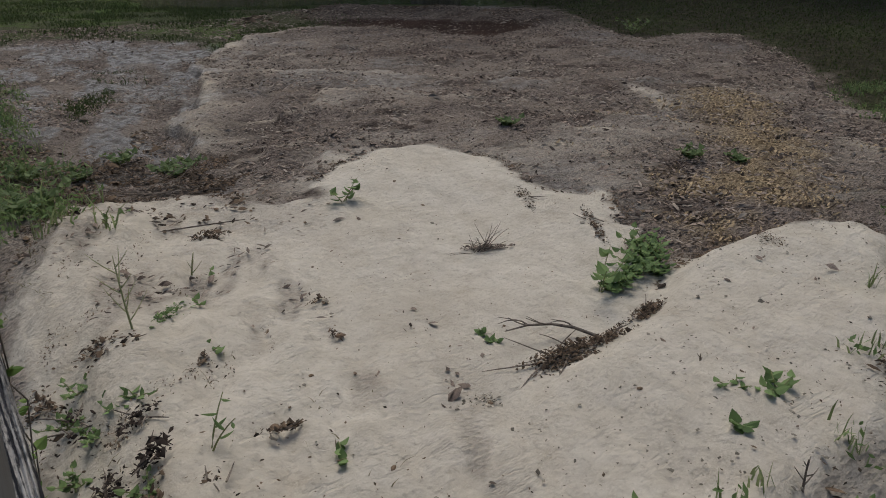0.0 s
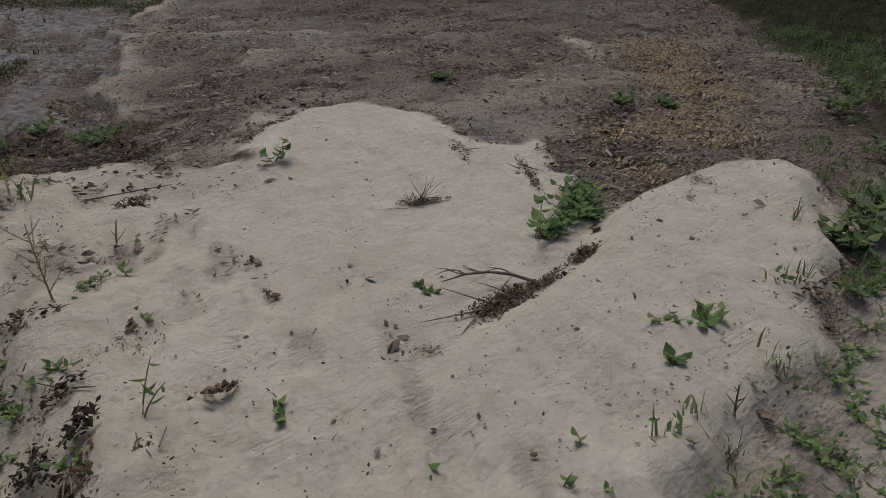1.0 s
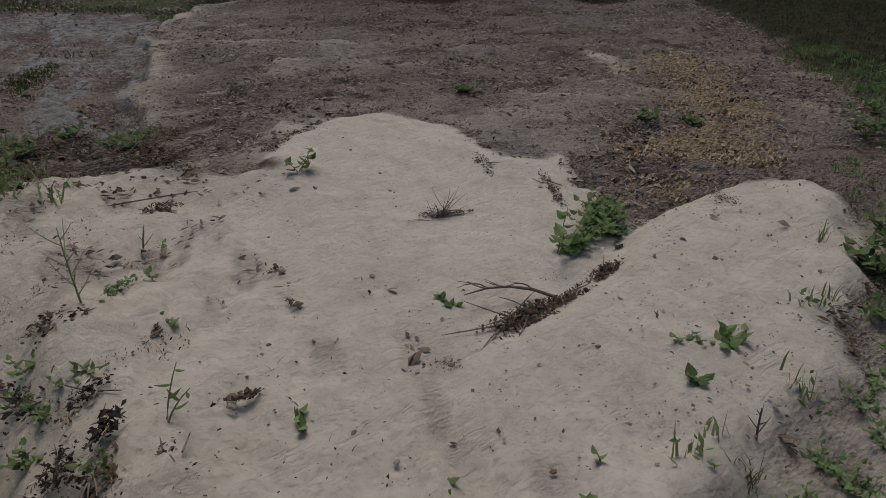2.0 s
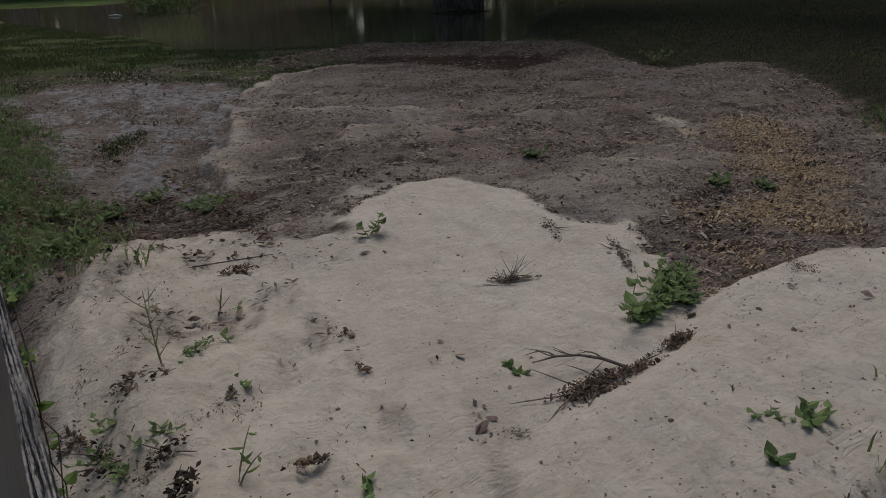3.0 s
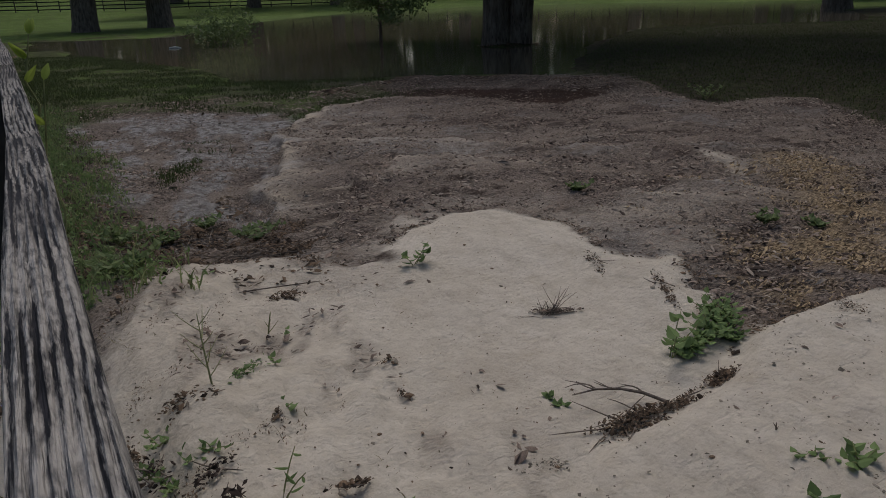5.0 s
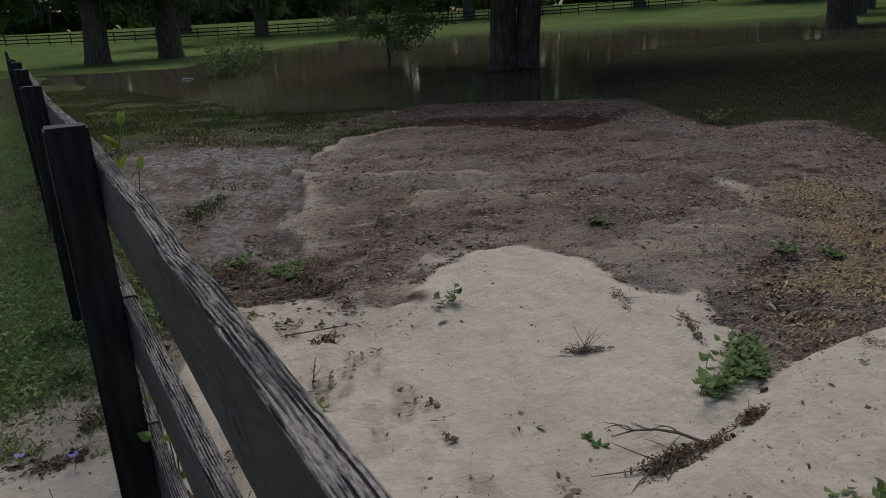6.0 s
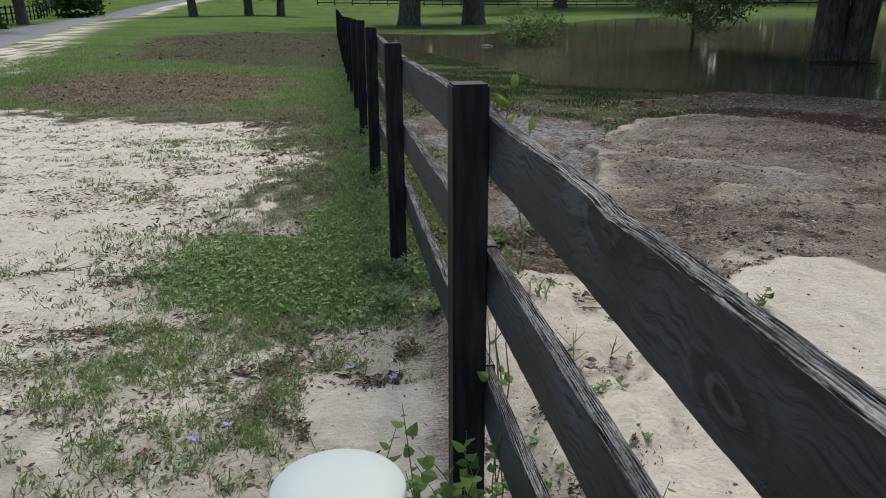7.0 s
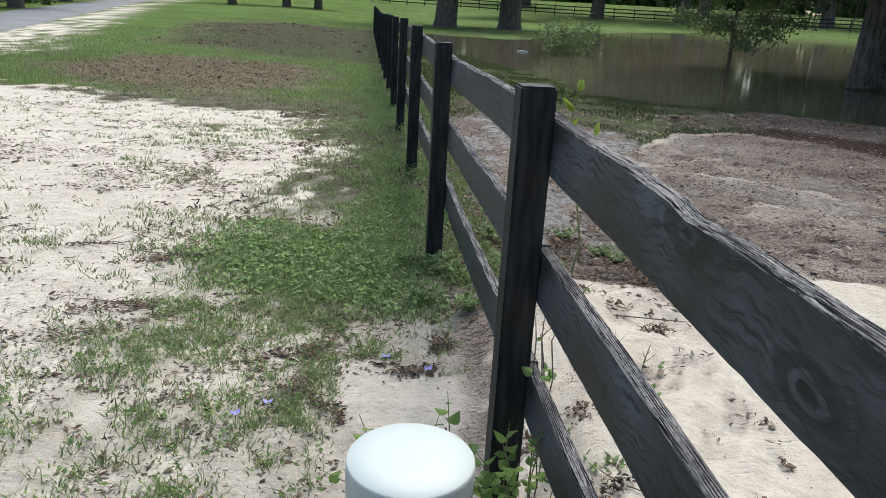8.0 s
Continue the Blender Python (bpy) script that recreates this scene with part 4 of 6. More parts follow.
def build_bush(at, seed, radius, height, label, size=0.07, count=900, material=None):
    rs = np.random.RandomState(seed)
    gz = float(ground_z(*at))
    bush = thing("bush", (*at, gz), label, "bush")
    for _ in range(9):
        stems = Soup()
        a, ln = rs.uniform(0, 2 * math.pi), rs.uniform(0.5, 0.95)
        stems.tube([(0, 0, -0.05), (math.cos(a) * radius * 0.4 * ln, math.sin(a) * radius * 0.4 * ln, height * 0.5 * ln), (math.cos(a) * radius * ln, math.sin(a) * radius * ln, height * ln)], [0.012, 0.008, 0.003], 5)
        stems.object("stem", M_TWIG, bush)
    clumps = rs.normal(0, 1, (max(12, count // 30), 3)) * (radius * 0.5, radius * 0.5, height * 0.25) + (0, 0, height * 0.55)
    at_l = (clumps[:, None] + rs.normal(0, 1, (len(clumps), 30, 3)) * min(radius, height) * 0.2).reshape(-1, 3)
    at_l[:, 2] = np.abs(at_l[:, 2])
    soup_arrays("leaves", leaf_quads(at_l, size, rs), [(0, 1, 2, 3)], material or M_LEAF_DULL, bush)
    return bush


build_bush((7.8, 30.7), 1, 1.3, 1.1, "leafy bush standing in the flood water", 0.09, 900)
build_bush((9.2, 32.2), 2, 0.9, 1.5, "thin upright bush at the water's edge", 0.08, 500)
build_bush((-26.5, 86), 3, 2.2, 3.0, "dark spiky shrub beside the lane", 0.4, 900, M_OAKLEAF)
build_bush((-24, 53), 4, 3.2, 1.3, "low clipped hedge by the lane", 0.2, 900, M_OAKLEAF)


# ---- far fences, woods and roadside things ----
def rail_fence(name, start, end, label, height=1.35, bay=2.6, rails=(1.2, 0.75, 0.3), size=0.11):
    run = Vector((end[0] - start[0], end[1] - start[1], 0))
    n = int(run.length / bay)
    way, turn = run.normalized(), math.degrees(math.atan2(run.y, run.x))
    top = thing(name, (start[0], start[1], 0), label, "fence")
    post = bmesh.new()
    bmesh.ops.create_cube(post, size=1)
    bmesh.ops.scale(post, vec=(size, size, height + 0.6), verts=post.verts[:])
    bmesh.ops.bevel(post, geom=post.edges[:], offset=0.008, segments=1, affect="EDGES")
    post_me = bpy.data.meshes.new("post")
    post.to_mesh(post_me)
    post.free()
    post_me.materials.append(M_FARWOOD)
    rail = bmesh.new()
    bmesh.ops.create_cube(rail, size=1)
    bmesh.ops.scale(rail, vec=(bay, 0.04, 0.13), verts=rail.verts[:])
    bmesh.ops.bevel(rail, geom=rail.edges[:], offset=0.005, segments=1, affect="EDGES")
    rail_me = bpy.data.meshes.new("board")
    rail.to_mesh(rail_me)
    rail.free()
    rail_me.materials.append(M_FARWOOD)
    for k in range(n + 1):
        p = way * bay * k
        gz = float(ground_z(start[0] + p.x, start[1] + p.y))
        ob = new("post", post_me)
        ob.parent = top
        ob.matrix_local = pose(p.x, p.y, gz + (height - 0.6) / 2, 0, 0, turn)
        if k < n:
            q = way * bay * (k + 0.5)
            g2 = float(ground_z(start[0] + q.x, start[1] + q.y))
            for h in rails:
                ob = new("board", rail_me)
                ob.parent = top
                ob.matrix_local = pose(q.x, q.y, g2 + h, 0, 0, turn) @ Matrix.Translation((0, 0.07, 0))
    return top


rail_fence("pasture_fence", (-2, 112), (100, 74), "dark wooden rail fence across the far pasture")
rail_fence("pasture_fence", (100, 74), (120, 20), "dark wooden rail fence across the far pasture")
rail_fence("lane_fence", (-17.2, 30), (-33, 100), "black board fence along the far side of the lane")


def build_woods():
    """The far woods, all round."""
    rs = np.random.RandomState(8)
    spots = []
    for k in range(260):
        a = 2 * math.pi * (k + rs.rand()) / 260
        d = rs.uniform(150, 210)
        h, w = rs.uniform(20, 34), rs.uniform(6, 9)
        c = np.array([math.sin(a) * d, math.cos(a) * d, 3.0])
        clumps = rs.normal(0, 1, (40, 3)) * (w * 0.55, w * 0.55, h * 0.27) + (0, 0, h * 0.52)
        clumps[:, 2] = np.abs(clumps[:, 2])
        low = rs.normal(0, 1, (9, 3)) * (w * 0.7, w * 0.7, 1.3) + (0, 0, 1.6)
        clumps = np.concatenate([clumps, low])
        spots.append((c + clumps[:, None] + rs.normal(0, 0.9, (len(clumps), 18, 3))).reshape(-1, 3))
    soup = soup_arrays("woods", leaf_quads(np.concatenate(spots), 1.5, rs), [(0, 1, 2, 3)], M_WOODS)
    return tagged(soup, "far belt of dark green broadleaf woods", "woods", kind="stuff")


build_woods()


def lathe(profile, sides=40):
    """A bmesh turned from a profile of (radius, height)."""
    bm = bmesh.new()
    rings = []
    for r, h in profile:
        rings.append([bm.verts.new((r * math.cos(2 * math.pi * s / sides), r * math.sin(2 * math.pi * s / sides), h)) for s in range(sides)])
    for a, b in zip(rings, rings[1:]):
        for s in range(sides):
            bm.faces.new((a[s], a[(s + 1) % sides], b[(s + 1) % sides], b[s]))
    bm.faces.new(rings[0][::-1])
    bm.faces.new(rings[-1])
    return bm


def build_pipe_post(at):
    gz = float(ground_z(*at))
    b = thing("pipe_post", (*at, gz), "stout white plastic pipe post with a rounded cap", "post")
    part("pipe", lathe([(0.097, -0.1), (0.098, 0.80), (0.098, 0.86)]), M_WHITESIDE, b, "white pipe coloured in its shaded grey", smooth=True)
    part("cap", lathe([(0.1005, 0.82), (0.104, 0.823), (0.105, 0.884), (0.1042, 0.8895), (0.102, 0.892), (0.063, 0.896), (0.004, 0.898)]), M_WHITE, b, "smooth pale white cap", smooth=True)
    return b


build_pipe_post((-0.326, 1.09))


def build_bins():
    a = (-25.5, 125)
    box = thing("bin_enclosure", (*a, float(ground_z(*a))), "red-brown box beside the lane", "box")
    bm = bmesh.new()
    bmesh.ops.create_cube(bm, size=1)
    bmesh.ops.scale(bm, vec=(2.6, 1.2, 2.0), verts=bm.verts[:])
    bmesh.ops.translate(bm, vec=(0, 0, 0.9), verts=bm.verts[:])
    bmesh.ops.bevel(bm, geom=bm.edges[:], offset=0.04, segments=2, affect="EDGES")
    part("body", bm, M_BRICK, box)
    bm = bmesh.new()
    bmesh.ops.create_cube(bm, size=1)
    bmesh.ops.scale(bm, vec=(2.75, 1.35, 0.08), verts=bm.verts[:])
    bmesh.ops.translate(bm, vec=(0, 0, 1.95), verts=bm.verts[:])
    part("lid", bm, M_FARWOOD, box)
    for dx, mat, label in ((2.6, M_BARREL, "blue-grey wheeled refuse bin beside the lane"), (4.6, M_DARKPLASTIC, "black wheeled refuse bin beside the lane")):
        p = (a[0] + dx, a[1])
        bin_ = thing("refuse_bin", (*p, float(ground_z(*p))), label, "bin", "refuse bins")
        part("body", lathe([(0.5, 0.0), (0.62, 1.5), (0.62, 1.55)], 12), mat, bin_)
        part("lid", lathe([(0.66, 1.55), (0.66, 1.62), (0.3, 1.74)], 12), mat, bin_)


build_bins()


# ---- loose cover: chips, litter, blades ----
def scatter(count, box, keep, seed):
    """Places in a box (x0, y0, x1, y1) of the plan, kept with the chance keep(x, y)."""
    rs = np.random.RandomState(seed)
    x, y = rs.uniform(box[0], box[2], count), rs.uniform(box[1], box[3], count)
    ok = rs.rand(count) < keep(x, y)
    x, y = x[ok], y[ok]
    return np.stack([x, y, ground_z(x, y)], 1), rs


def flakes(name, at, rs, length, ratio, material, label, tilt=0.25, lift=0.3, along=None, parent=None):
    """Loose curled flakes: a four-cornered foot with a raised ridge."""
    n = len(at)
    turn = rs.uniform(0, 2 * math.pi, n) if along is None else along + rs.normal(0, 0.35, n)
    ln = length * rs.lognormal(0, 0.4, n)
    wd = ln * ratio * rs.uniform(0.6, 1.4, n)
    a = np.stack([np.cos(turn), np.sin(turn), rs.normal(0, tilt, n)], 1) * ln[:, None] / 2
    b = np.stack([-np.sin(turn), np.cos(turn), rs.normal(0, tilt, n)], 1) * wd[:, None] / 2
    up = np.zeros((n, 3))
    up[:, 2] = wd * lift * rs.uniform(0.5, 1.5, n)
    c = at + up * 0.5 + np.stack([np.zeros(n), np.zeros(n), np.full(n, 0.002)], 1)
    k1, k2, k3 = rs.uniform(-0.5, 0.5, (3, n, 1))
    verts = np.stack([c - a + b * k3, c + a * k1 - b, c + a + b * k2, c + a * k2 * 0.8 + b, c - a * 0.3 + up, c + a * 0.35 + up], 1)
    ob = soup_arrays(name, verts, [(0, 1, 5, 4), (1, 2, 5), (2, 3, 4, 5), (3, 0, 4)], material, parent)
    return tagged(ob, label, "litter", kind="stuff") if parent is None else ob


def blades(name, at, rs, height, width, material, label, spread=0.5, parent=None, kind="stuff", category="grass"):
    """Bent, tapering grass blades."""
    n = len(at)
    t, f = rs.uniform(0, 2 * math.pi, n), rs.uniform(0, 2 * math.pi, n)
    h = height * rs.lognormal(0, 0.35, n)
    lean = np.stack([np.cos(t), np.sin(t), np.zeros(n)], 1) * (h * spread * rs.uniform(0.2, 1.3, n))[:, None]
    side = np.stack([np.cos(f), np.sin(f), np.zeros(n)], 1) * (width * rs.uniform(0.6, 1.3, n))[:, None] / 2
    up = np.stack([np.zeros(n), np.zeros(n), h], 1)
    low = at - (0, 0, 0.006)
    verts = np.stack([low - side, low + side, low + lean * 0.35 + up * 0.6 + side * 0.75, low + lean * 0.35 + up * 0.6 - side * 0.75, low + lean + up * 0.92], 1)
    ob = soup_arrays(name, verts, [(0, 1, 2, 3), (3, 2, 4)], material, parent)
    return tagged(ob, label, category, kind=kind) if parent is None else ob


def tufted(at, rs, per, radius):
    """Several places close round each given place."""
    out = np.repeat(at, per, 0)
    out[:, :2] += rs.normal(0, radius, (len(out), 2))
    out[:, 2] = ground_z(out[:, 0], out[:, 1])
    return out


def not_sand(x, y):
    c = cover(x, y)
    return np.clip(1 - c[0] - c[3] * 0.8 - c[2] * 0.6, 0, 1)


# the dark mulch, the golden chips and the lines of litter along the sand's rim
at, rs = scatter(190000, (0.3, 1.2, 9.8, 13.2), lambda x, y: not_sand(x, y) * (inside(x, y, RIGHT) < 0.2) * (1 - 0.75 * cover(x, y)[5]) * np.clip(0.25 + 0.9 * (fbm(x, y, 0.8, 4) + 0.3), 0.05, 1), 21)
flakes("mulch", at, rs, 0.026, 0.45, M_CHIP, "dark shredded mulch and washed bark chips")
at, rs = scatter(60000, (0.5, 2.4, 9.8, 13.0), lambda x, y: not_sand(x, y) * (inside(x, y, RIGHT) < 0.1) * (1 - cover(x, y)[5]) * (0.06 + 0.5 * step(0.0, 0.5, fbm(x * 0.8, y * 1.4, 0.55, 2))), 51)
flakes("mulch_clods", at, rs, 0.015, 0.45, M_CLOD, "dark rotten bark clods in the mulch", 0.4, 0.6)
at, rs = scatter(110000, (0.5, 2.0, 10.2, 13.0), lambda x, y: not_sand(x, y) * (inside(x, y, RIGHT) < 0.1) * (1 - cover(x, y)[5]) * (0.22 + 0.6 * step(0.0, 0.4, fbm(x * 0.8, y * 1.3, 0.8, 5))), 52)
flakes("mulch_fibres", at, rs, 0.036, 0.17, M_FIBRE, "pale shredded wood fibres in the mulch", 0.15, 0.6)
at, rs = scatter(30000, (2.9, 1.2, 7.4, 4.6), lambda x, y: np.clip(cover(x, y)[1] * 1.2, 0, 1) * step(-0.1, 0.4, fbm(x * 0.7, y * 1.6, 0.35, 1)), 53)
flakes("dark_chips", at, rs, 0.026, 0.3, M_CLOD, "dark bark chips among golden mulch", 0.2, 0.35, along=0.35)
at, rs = scatter(44000, (3.0, 1.2, 7.2, 4.4), lambda x, y: np.clip(cover(x, y)[1], 0, 1), 22)
flakes("gold_mulch", at, rs, 0.032, 0.24, M_GOLDCHIP, "golden brown shredded mulch drift", along=0.35)
at, rs = scatter(110000, (0.2, 0.2, 4.4, 4.8), lambda x, y: np.exp(-((inside(x, y, SAND) + 0.10 * fbm(x, y, 0.7, 1) + 0.05 * fbm(x, y, 0.18, 2) + 0.03) / 0.05) ** 2) * step(0.0, 0.5, fbm(x, y, 0.5, 5) + 0.1), 23)
flakes("rim_litter", at, rs, 0.018, 0.35, M_LITTER, "dark leaf litter caught along the sand's rim")
at, rs = scatter(15000, (0.15, 0.2, 4.2, 4.5), lambda x, y: cover(x, y)[0] * np.clip(0.06 + 0.5 * step(0.1, 0.6, fbm(x, y, 0.5, 3)) + 0.4 * step(1.2, 0.3, x), 0, 1), 24)
flakes("sand_specks", at, rs, 0.0075, 0.5, M_LITTER, "scattered bark crumbs on the sand")
at, rs = scatter(2600, (1.2, 0.4, 3.7, 1.9), lambda x, y: (inside(x, y, LOBE) > 0.05) * cover(x, y)[0] * 0.5, 25)
flakes("lobe_specks", at, rs, 0.008, 0.8, M_STONE, "coarse grit on the raised sand lobe")
at, rs = scatter(9000, (0.1, 3.4, 1.7, 6.5), lambda x, y: (1 - cover(x, y)[0]) * step(1.9, 0.6, x + 0.3 * fbm(x, y, 0.6, 2)) * step(-0.3, 0.4, fbm(x, y, 0.5, 2)), 26)
flakes("fence_litter", at, rs, 0.04, 0.4, M_LITTER, "dead leaves below the fence")
at, rs = scatter(60000, (0.12, 0.9, 1.6, 4.2), lambda x, y: cover(x, y)[0] * step(0.12, 0.40, fbm(0.9 * x - 0.45 * y, 0.16 * (x + 2 * y), 0.10, 2) + 0.4 * fbm(x, y, 0.35, 4)) * step(1.2, 0.3, x) * 0.5, 27)
flakes("streak_litter", at, rs, 0.010, 0.35, M_LITTER, "fine dark litter in the sand's runnels", along=1.1)
at, rs = scatter(2600, (0.12, 0.9, 1.3, 3.6), lambda x, y: step(1.2, 0.3, x) * step(0.15, 0.5, fbm(x, y, 0.3, 2)) * 0.7, 28)
blades("sand_wisps", at, rs, 0.022, 0.004, M_DRYGRASS, "thin dry wisps on the sand", 1.4)
# the roadside
at, rs = scatter(46000, (-3.6, -2.0, 0.1, 4.8), lambda x, y: np.clip((1 - 0.8 * step(-0.1, 0.2, inside(x, y, SAND_SPOT))) * step(-3.4, -1.6, x - 0.35 * (y - 3)) * (0.15 + 0.85 * step(-0.1, 0.35, fbm(x, y, 0.32, 1))), 0, 1) * (inside(x, y, TURF) < 0.05), 31)
flakes("leaf_litter", at, rs, 0.019, 0.38, M_LITTER, "brown leaf litter among the weeds")
at, rs = scatter(150000, (-8, 3.0, -0.2, 12.4), lambda x, y: np.clip(0.03 + 0.95 * step(0.06, 0.36, fbm(x * 0.6 + 0.3 * y, y * 1.5 - 0.3 * x, 0.40, 3)), 0, 1) * (0.50 + 0.50 * step(-4.0, -1.2, x - 0.25 * (y - 5))) * (inside(x, y, TURF) < 0.1), 32)
flakes("drift_litter", at, rs, 0.024, 0.3, M_LITTER, "small drifts of dead leaves on the sand", along=0.25)
at, rs = scatter(14000, (-7.4, 12, -1, 21), lambda x, y: step(-0.4, 0.5, inside(x, y, BROWN) + fbm(x, y, 0.8, 1)), 33)
flakes("brown_litter", at, rs, 0.045, 0.4, M_LITTER, "brown washed mulch across the verge")
at, rs = scatter(12000, (-1.75, 3.4, 0.3, 6.5), lambda x, y: step(-0.12, 0.15, inside(x, y, TURF) + 0.15 * fbm(x, y, 0.4, 1)), 34)
blades("turf_grass", tufted(at, rs, 2, 0.02), rs, 0.040, 0.009, M_GRASS, "short green grass beside the fence")
clover = np.concatenate([at[::1], at[::2] + rs.normal(0, 0.02, (len(at[::2]), 3)) * (1, 1, 0)])
clover[:, 2] += rs.uniform(0.008, 0.045, len(clover))
flat = leaf_quads(clover, 0.021, rs)
flat[:, :, 2] = clover[:, None, 2] + (flat[:, :, 2] - clover[:, None, 2]) * 0.35
tagged(soup_arrays("ground_cover", flat, [(0, 1, 2, 3)], M_CLOVER), "low leafy ground cover beside the fence", "weeds", kind="stuff")
at, rs = scatter(10000, (-3.2, -2.0, 0.05, 4.6), lambda x, y: step(-2.4, -1.2, x - 0.35 * (y - 3)) * (inside(x, y, SAND_SPOT) < -0.02) * (0.22 + 0.78 * step(-0.15, 0.25, fbm(x, y, 0.4, 2))), 35)
blades("weed_tufts", tufted(at, rs, 13, 0.026), rs, 0.036, 0.0058, M_GRASS, "green grass tufts sprouting through sand", 1.3)
pts = tufted(at[rs.rand(len(at)) < 0.8], rs, 5, 0.03)
pts[:, 2] += rs.uniform(0.006, 0.03, len(pts))
tagged(soup_arrays("verge_leaves", leaf_quads(pts, 0.013, rs), [(0, 1, 2, 3)], M_CLOVER), "small-leaved weeds sprouting through sand", "weeds", kind="stuff")
at, rs = scatter(14000, (-7.5, 4, -0.1, 13.2), lambda x, y: np.clip(0.06 + 0.75 * step(0.0, 0.4, fbm(x * 0.8, y * 1.3, 0.7, 2)) * step(-4.5, -1.5, x - 0.1 * (y - 5)) + 0.9 * step(-1.7, -0.5, x + 0.5 * fbm(x, y, 0.8, 1)), 0, 1), 36)
blades("sand_tufts", tufted(at, rs, 10, 0.035), rs, 0.030, 0.009, M_GRASS, "sparse pale grass tufts on the sand", 1.3)
at, rs = scatter(70000, (-9.5, 11.5, 0.1, 34), lambda x, y: cover(x, y)[5] * step(36, 14, y), 37)
blades("verge_grass", at, rs, 0.05, 0.012, M_GRASS, "bright green verge grass between lane and fence", 0.6)
at, rs = scatter(2600, (-0.65, 4.3, 0.1, 14), lambda x, y: step(-0.6, -0.15, x + 0.25 * fbm(x, y, 0.6, 1)) * (0.3 + 0.7 * step(-0.2, 0.3, fbm(x, y, 0.5, 3))), 38)
blades("fence_grass", tufted(at, rs, 9, 0.03), rs, 0.065, 0.008, M_GRASS, "fresh green grass along the fence", 0.9)
pts = tufted(at[rs.rand(len(at)) < 0.7], rs, 9, 0.045)
pts[:, 2] += rs.uniform(0.01, 0.08, len(pts))
tagged(soup_arrays("fence_cover", leaf_quads(pts, 0.016, rs), [(0, 1, 2, 3)], M_CLOVER), "small-leaved green weeds along the fence", "weeds", kind="stuff")
# the pasture
at, rs = scatter(900, (0.12, 3.5, 1.0, 13), lambda x, y: step(0.95, 0.3, x + 0.3 * fbm(x, y, 0.6, 1)) * 0.9, 41)
blades("fence_weeds", tufted(at, rs, 9, 0.03), rs, 0.085, 0.008, M_GRASS, "weeds growing along the foot of the fence", 0.7)
low = at[rs.rand(len(at)) < 0.75]
pts = tufted(low, rs, 16, 0.05)
pts[:, 2] += rs.uniform(0.01, 0.10, len(pts))
tagged(soup_arrays("fence_leaves", leaf_quads(pts, 0.018, rs), [(0, 1, 2, 3)], M_LEAF), "small-leaved weeds along the fence", "weeds", kind="stuff")
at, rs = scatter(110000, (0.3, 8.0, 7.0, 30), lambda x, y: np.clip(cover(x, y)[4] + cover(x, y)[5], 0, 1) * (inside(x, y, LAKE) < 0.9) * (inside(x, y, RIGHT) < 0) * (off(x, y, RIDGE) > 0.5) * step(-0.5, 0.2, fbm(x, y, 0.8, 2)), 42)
blades("shore_grass", at, rs, 0.045, 0.011, M_PASTURE_SHADE, "muddy grass at the water's edge", 0.7)
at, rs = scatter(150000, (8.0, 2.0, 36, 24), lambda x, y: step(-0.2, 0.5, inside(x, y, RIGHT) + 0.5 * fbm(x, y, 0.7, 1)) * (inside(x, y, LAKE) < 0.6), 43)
blades("pasture_grass", at, rs, 0.034, 0.014, M_PASTURE_SHADE, "shaded pasture grass beside the flood", 0.7)
at, rs = scatter(4200, (1.2, -0.6, 9, 4.2), lambda x, y: step(-0.25, 0.25, inside(x, y, RIGHT)) * (0.12 + 0.88 * step(-0.1, 0.4, fbm(x, y, 0.45, 2))), 44)
blades("weed_patch", tufted(at, rs, 9, 0.022), rs, 0.060, 0.007, M_GRASS, "scattered weeds on dark sandy soil", 0.7)
low = at[rs.rand(len(at)) < 0.6]
pts = tufted(low, rs, 12, 0.03)
pts[:, 2] += rs.uniform(0.008, 0.06, len(pts))
tagged(soup_arrays("weed_leaves", leaf_quads(pts, 0.017, rs), [(0, 1, 2, 3)], M_LEAF), "small-leaved weeds on dark sandy soil", "weeds", kind="stuff")
at, rs = scatter(4000, (1.0, -0.6, 7, 3), lambda x, y: step(-0.3, 0.1, inside(x, y, RIGHT)) * step(-0.2, 0.3, fbm(x, y, 0.4, 4)), 45)
flakes("soil_litter", at, rs, 0.026, 0.45, M_LITTER, "dead leaves on dark sandy soil")

at, rs = scatter(26000, (4.5, 8.5, 11, 14.5), lambda x, y: np.exp(-((off(x, y, RIDGE) + 0.3 * fbm(x, y, 0.6, 2)) / 0.40) ** 2) * step(-0.3, 0.3, fbm(x, y, 0.5, 3)) * 0.8, 46)
flakes("ridge_litter", at, rs, 0.045, 0.4, M_LITTER, "dead leaves and twigs washed up along the water", 0.35)
at, rs = scatter(5000, (OAK_AT[0] - 2, OAK_AT[1] - 2, OAK_AT[0] + 2, OAK_AT[1] + 2), lambda x, y: np.exp(-(np.hypot(x - OAK_AT[0], y - OAK_AT[1]) / 0.95) ** 4) * (ground_z(x, y) > WATER_Z), 47)
flakes("oak_litter", at, rs, 0.07, 0.4, M_LITTER, "dead leaves washed against the oak's foot", 0.3)
at, rs = scatter(22000, (-2.2, 5.2, 0.05, 13.5), lambda x, y: step(-2.0, -0.6, x + 0.5 * fbm(x, y, 0.8, 2)) * step(0.0, 0.4, fbm(x, y * 0.7, 0.5, 4)) * (inside(x, y, TURF) < 0), 54)
flakes("verge_litter", at, rs, 0.036, 0.4, M_LITTER, "brown dead leaves among grass along the fence", 0.35)
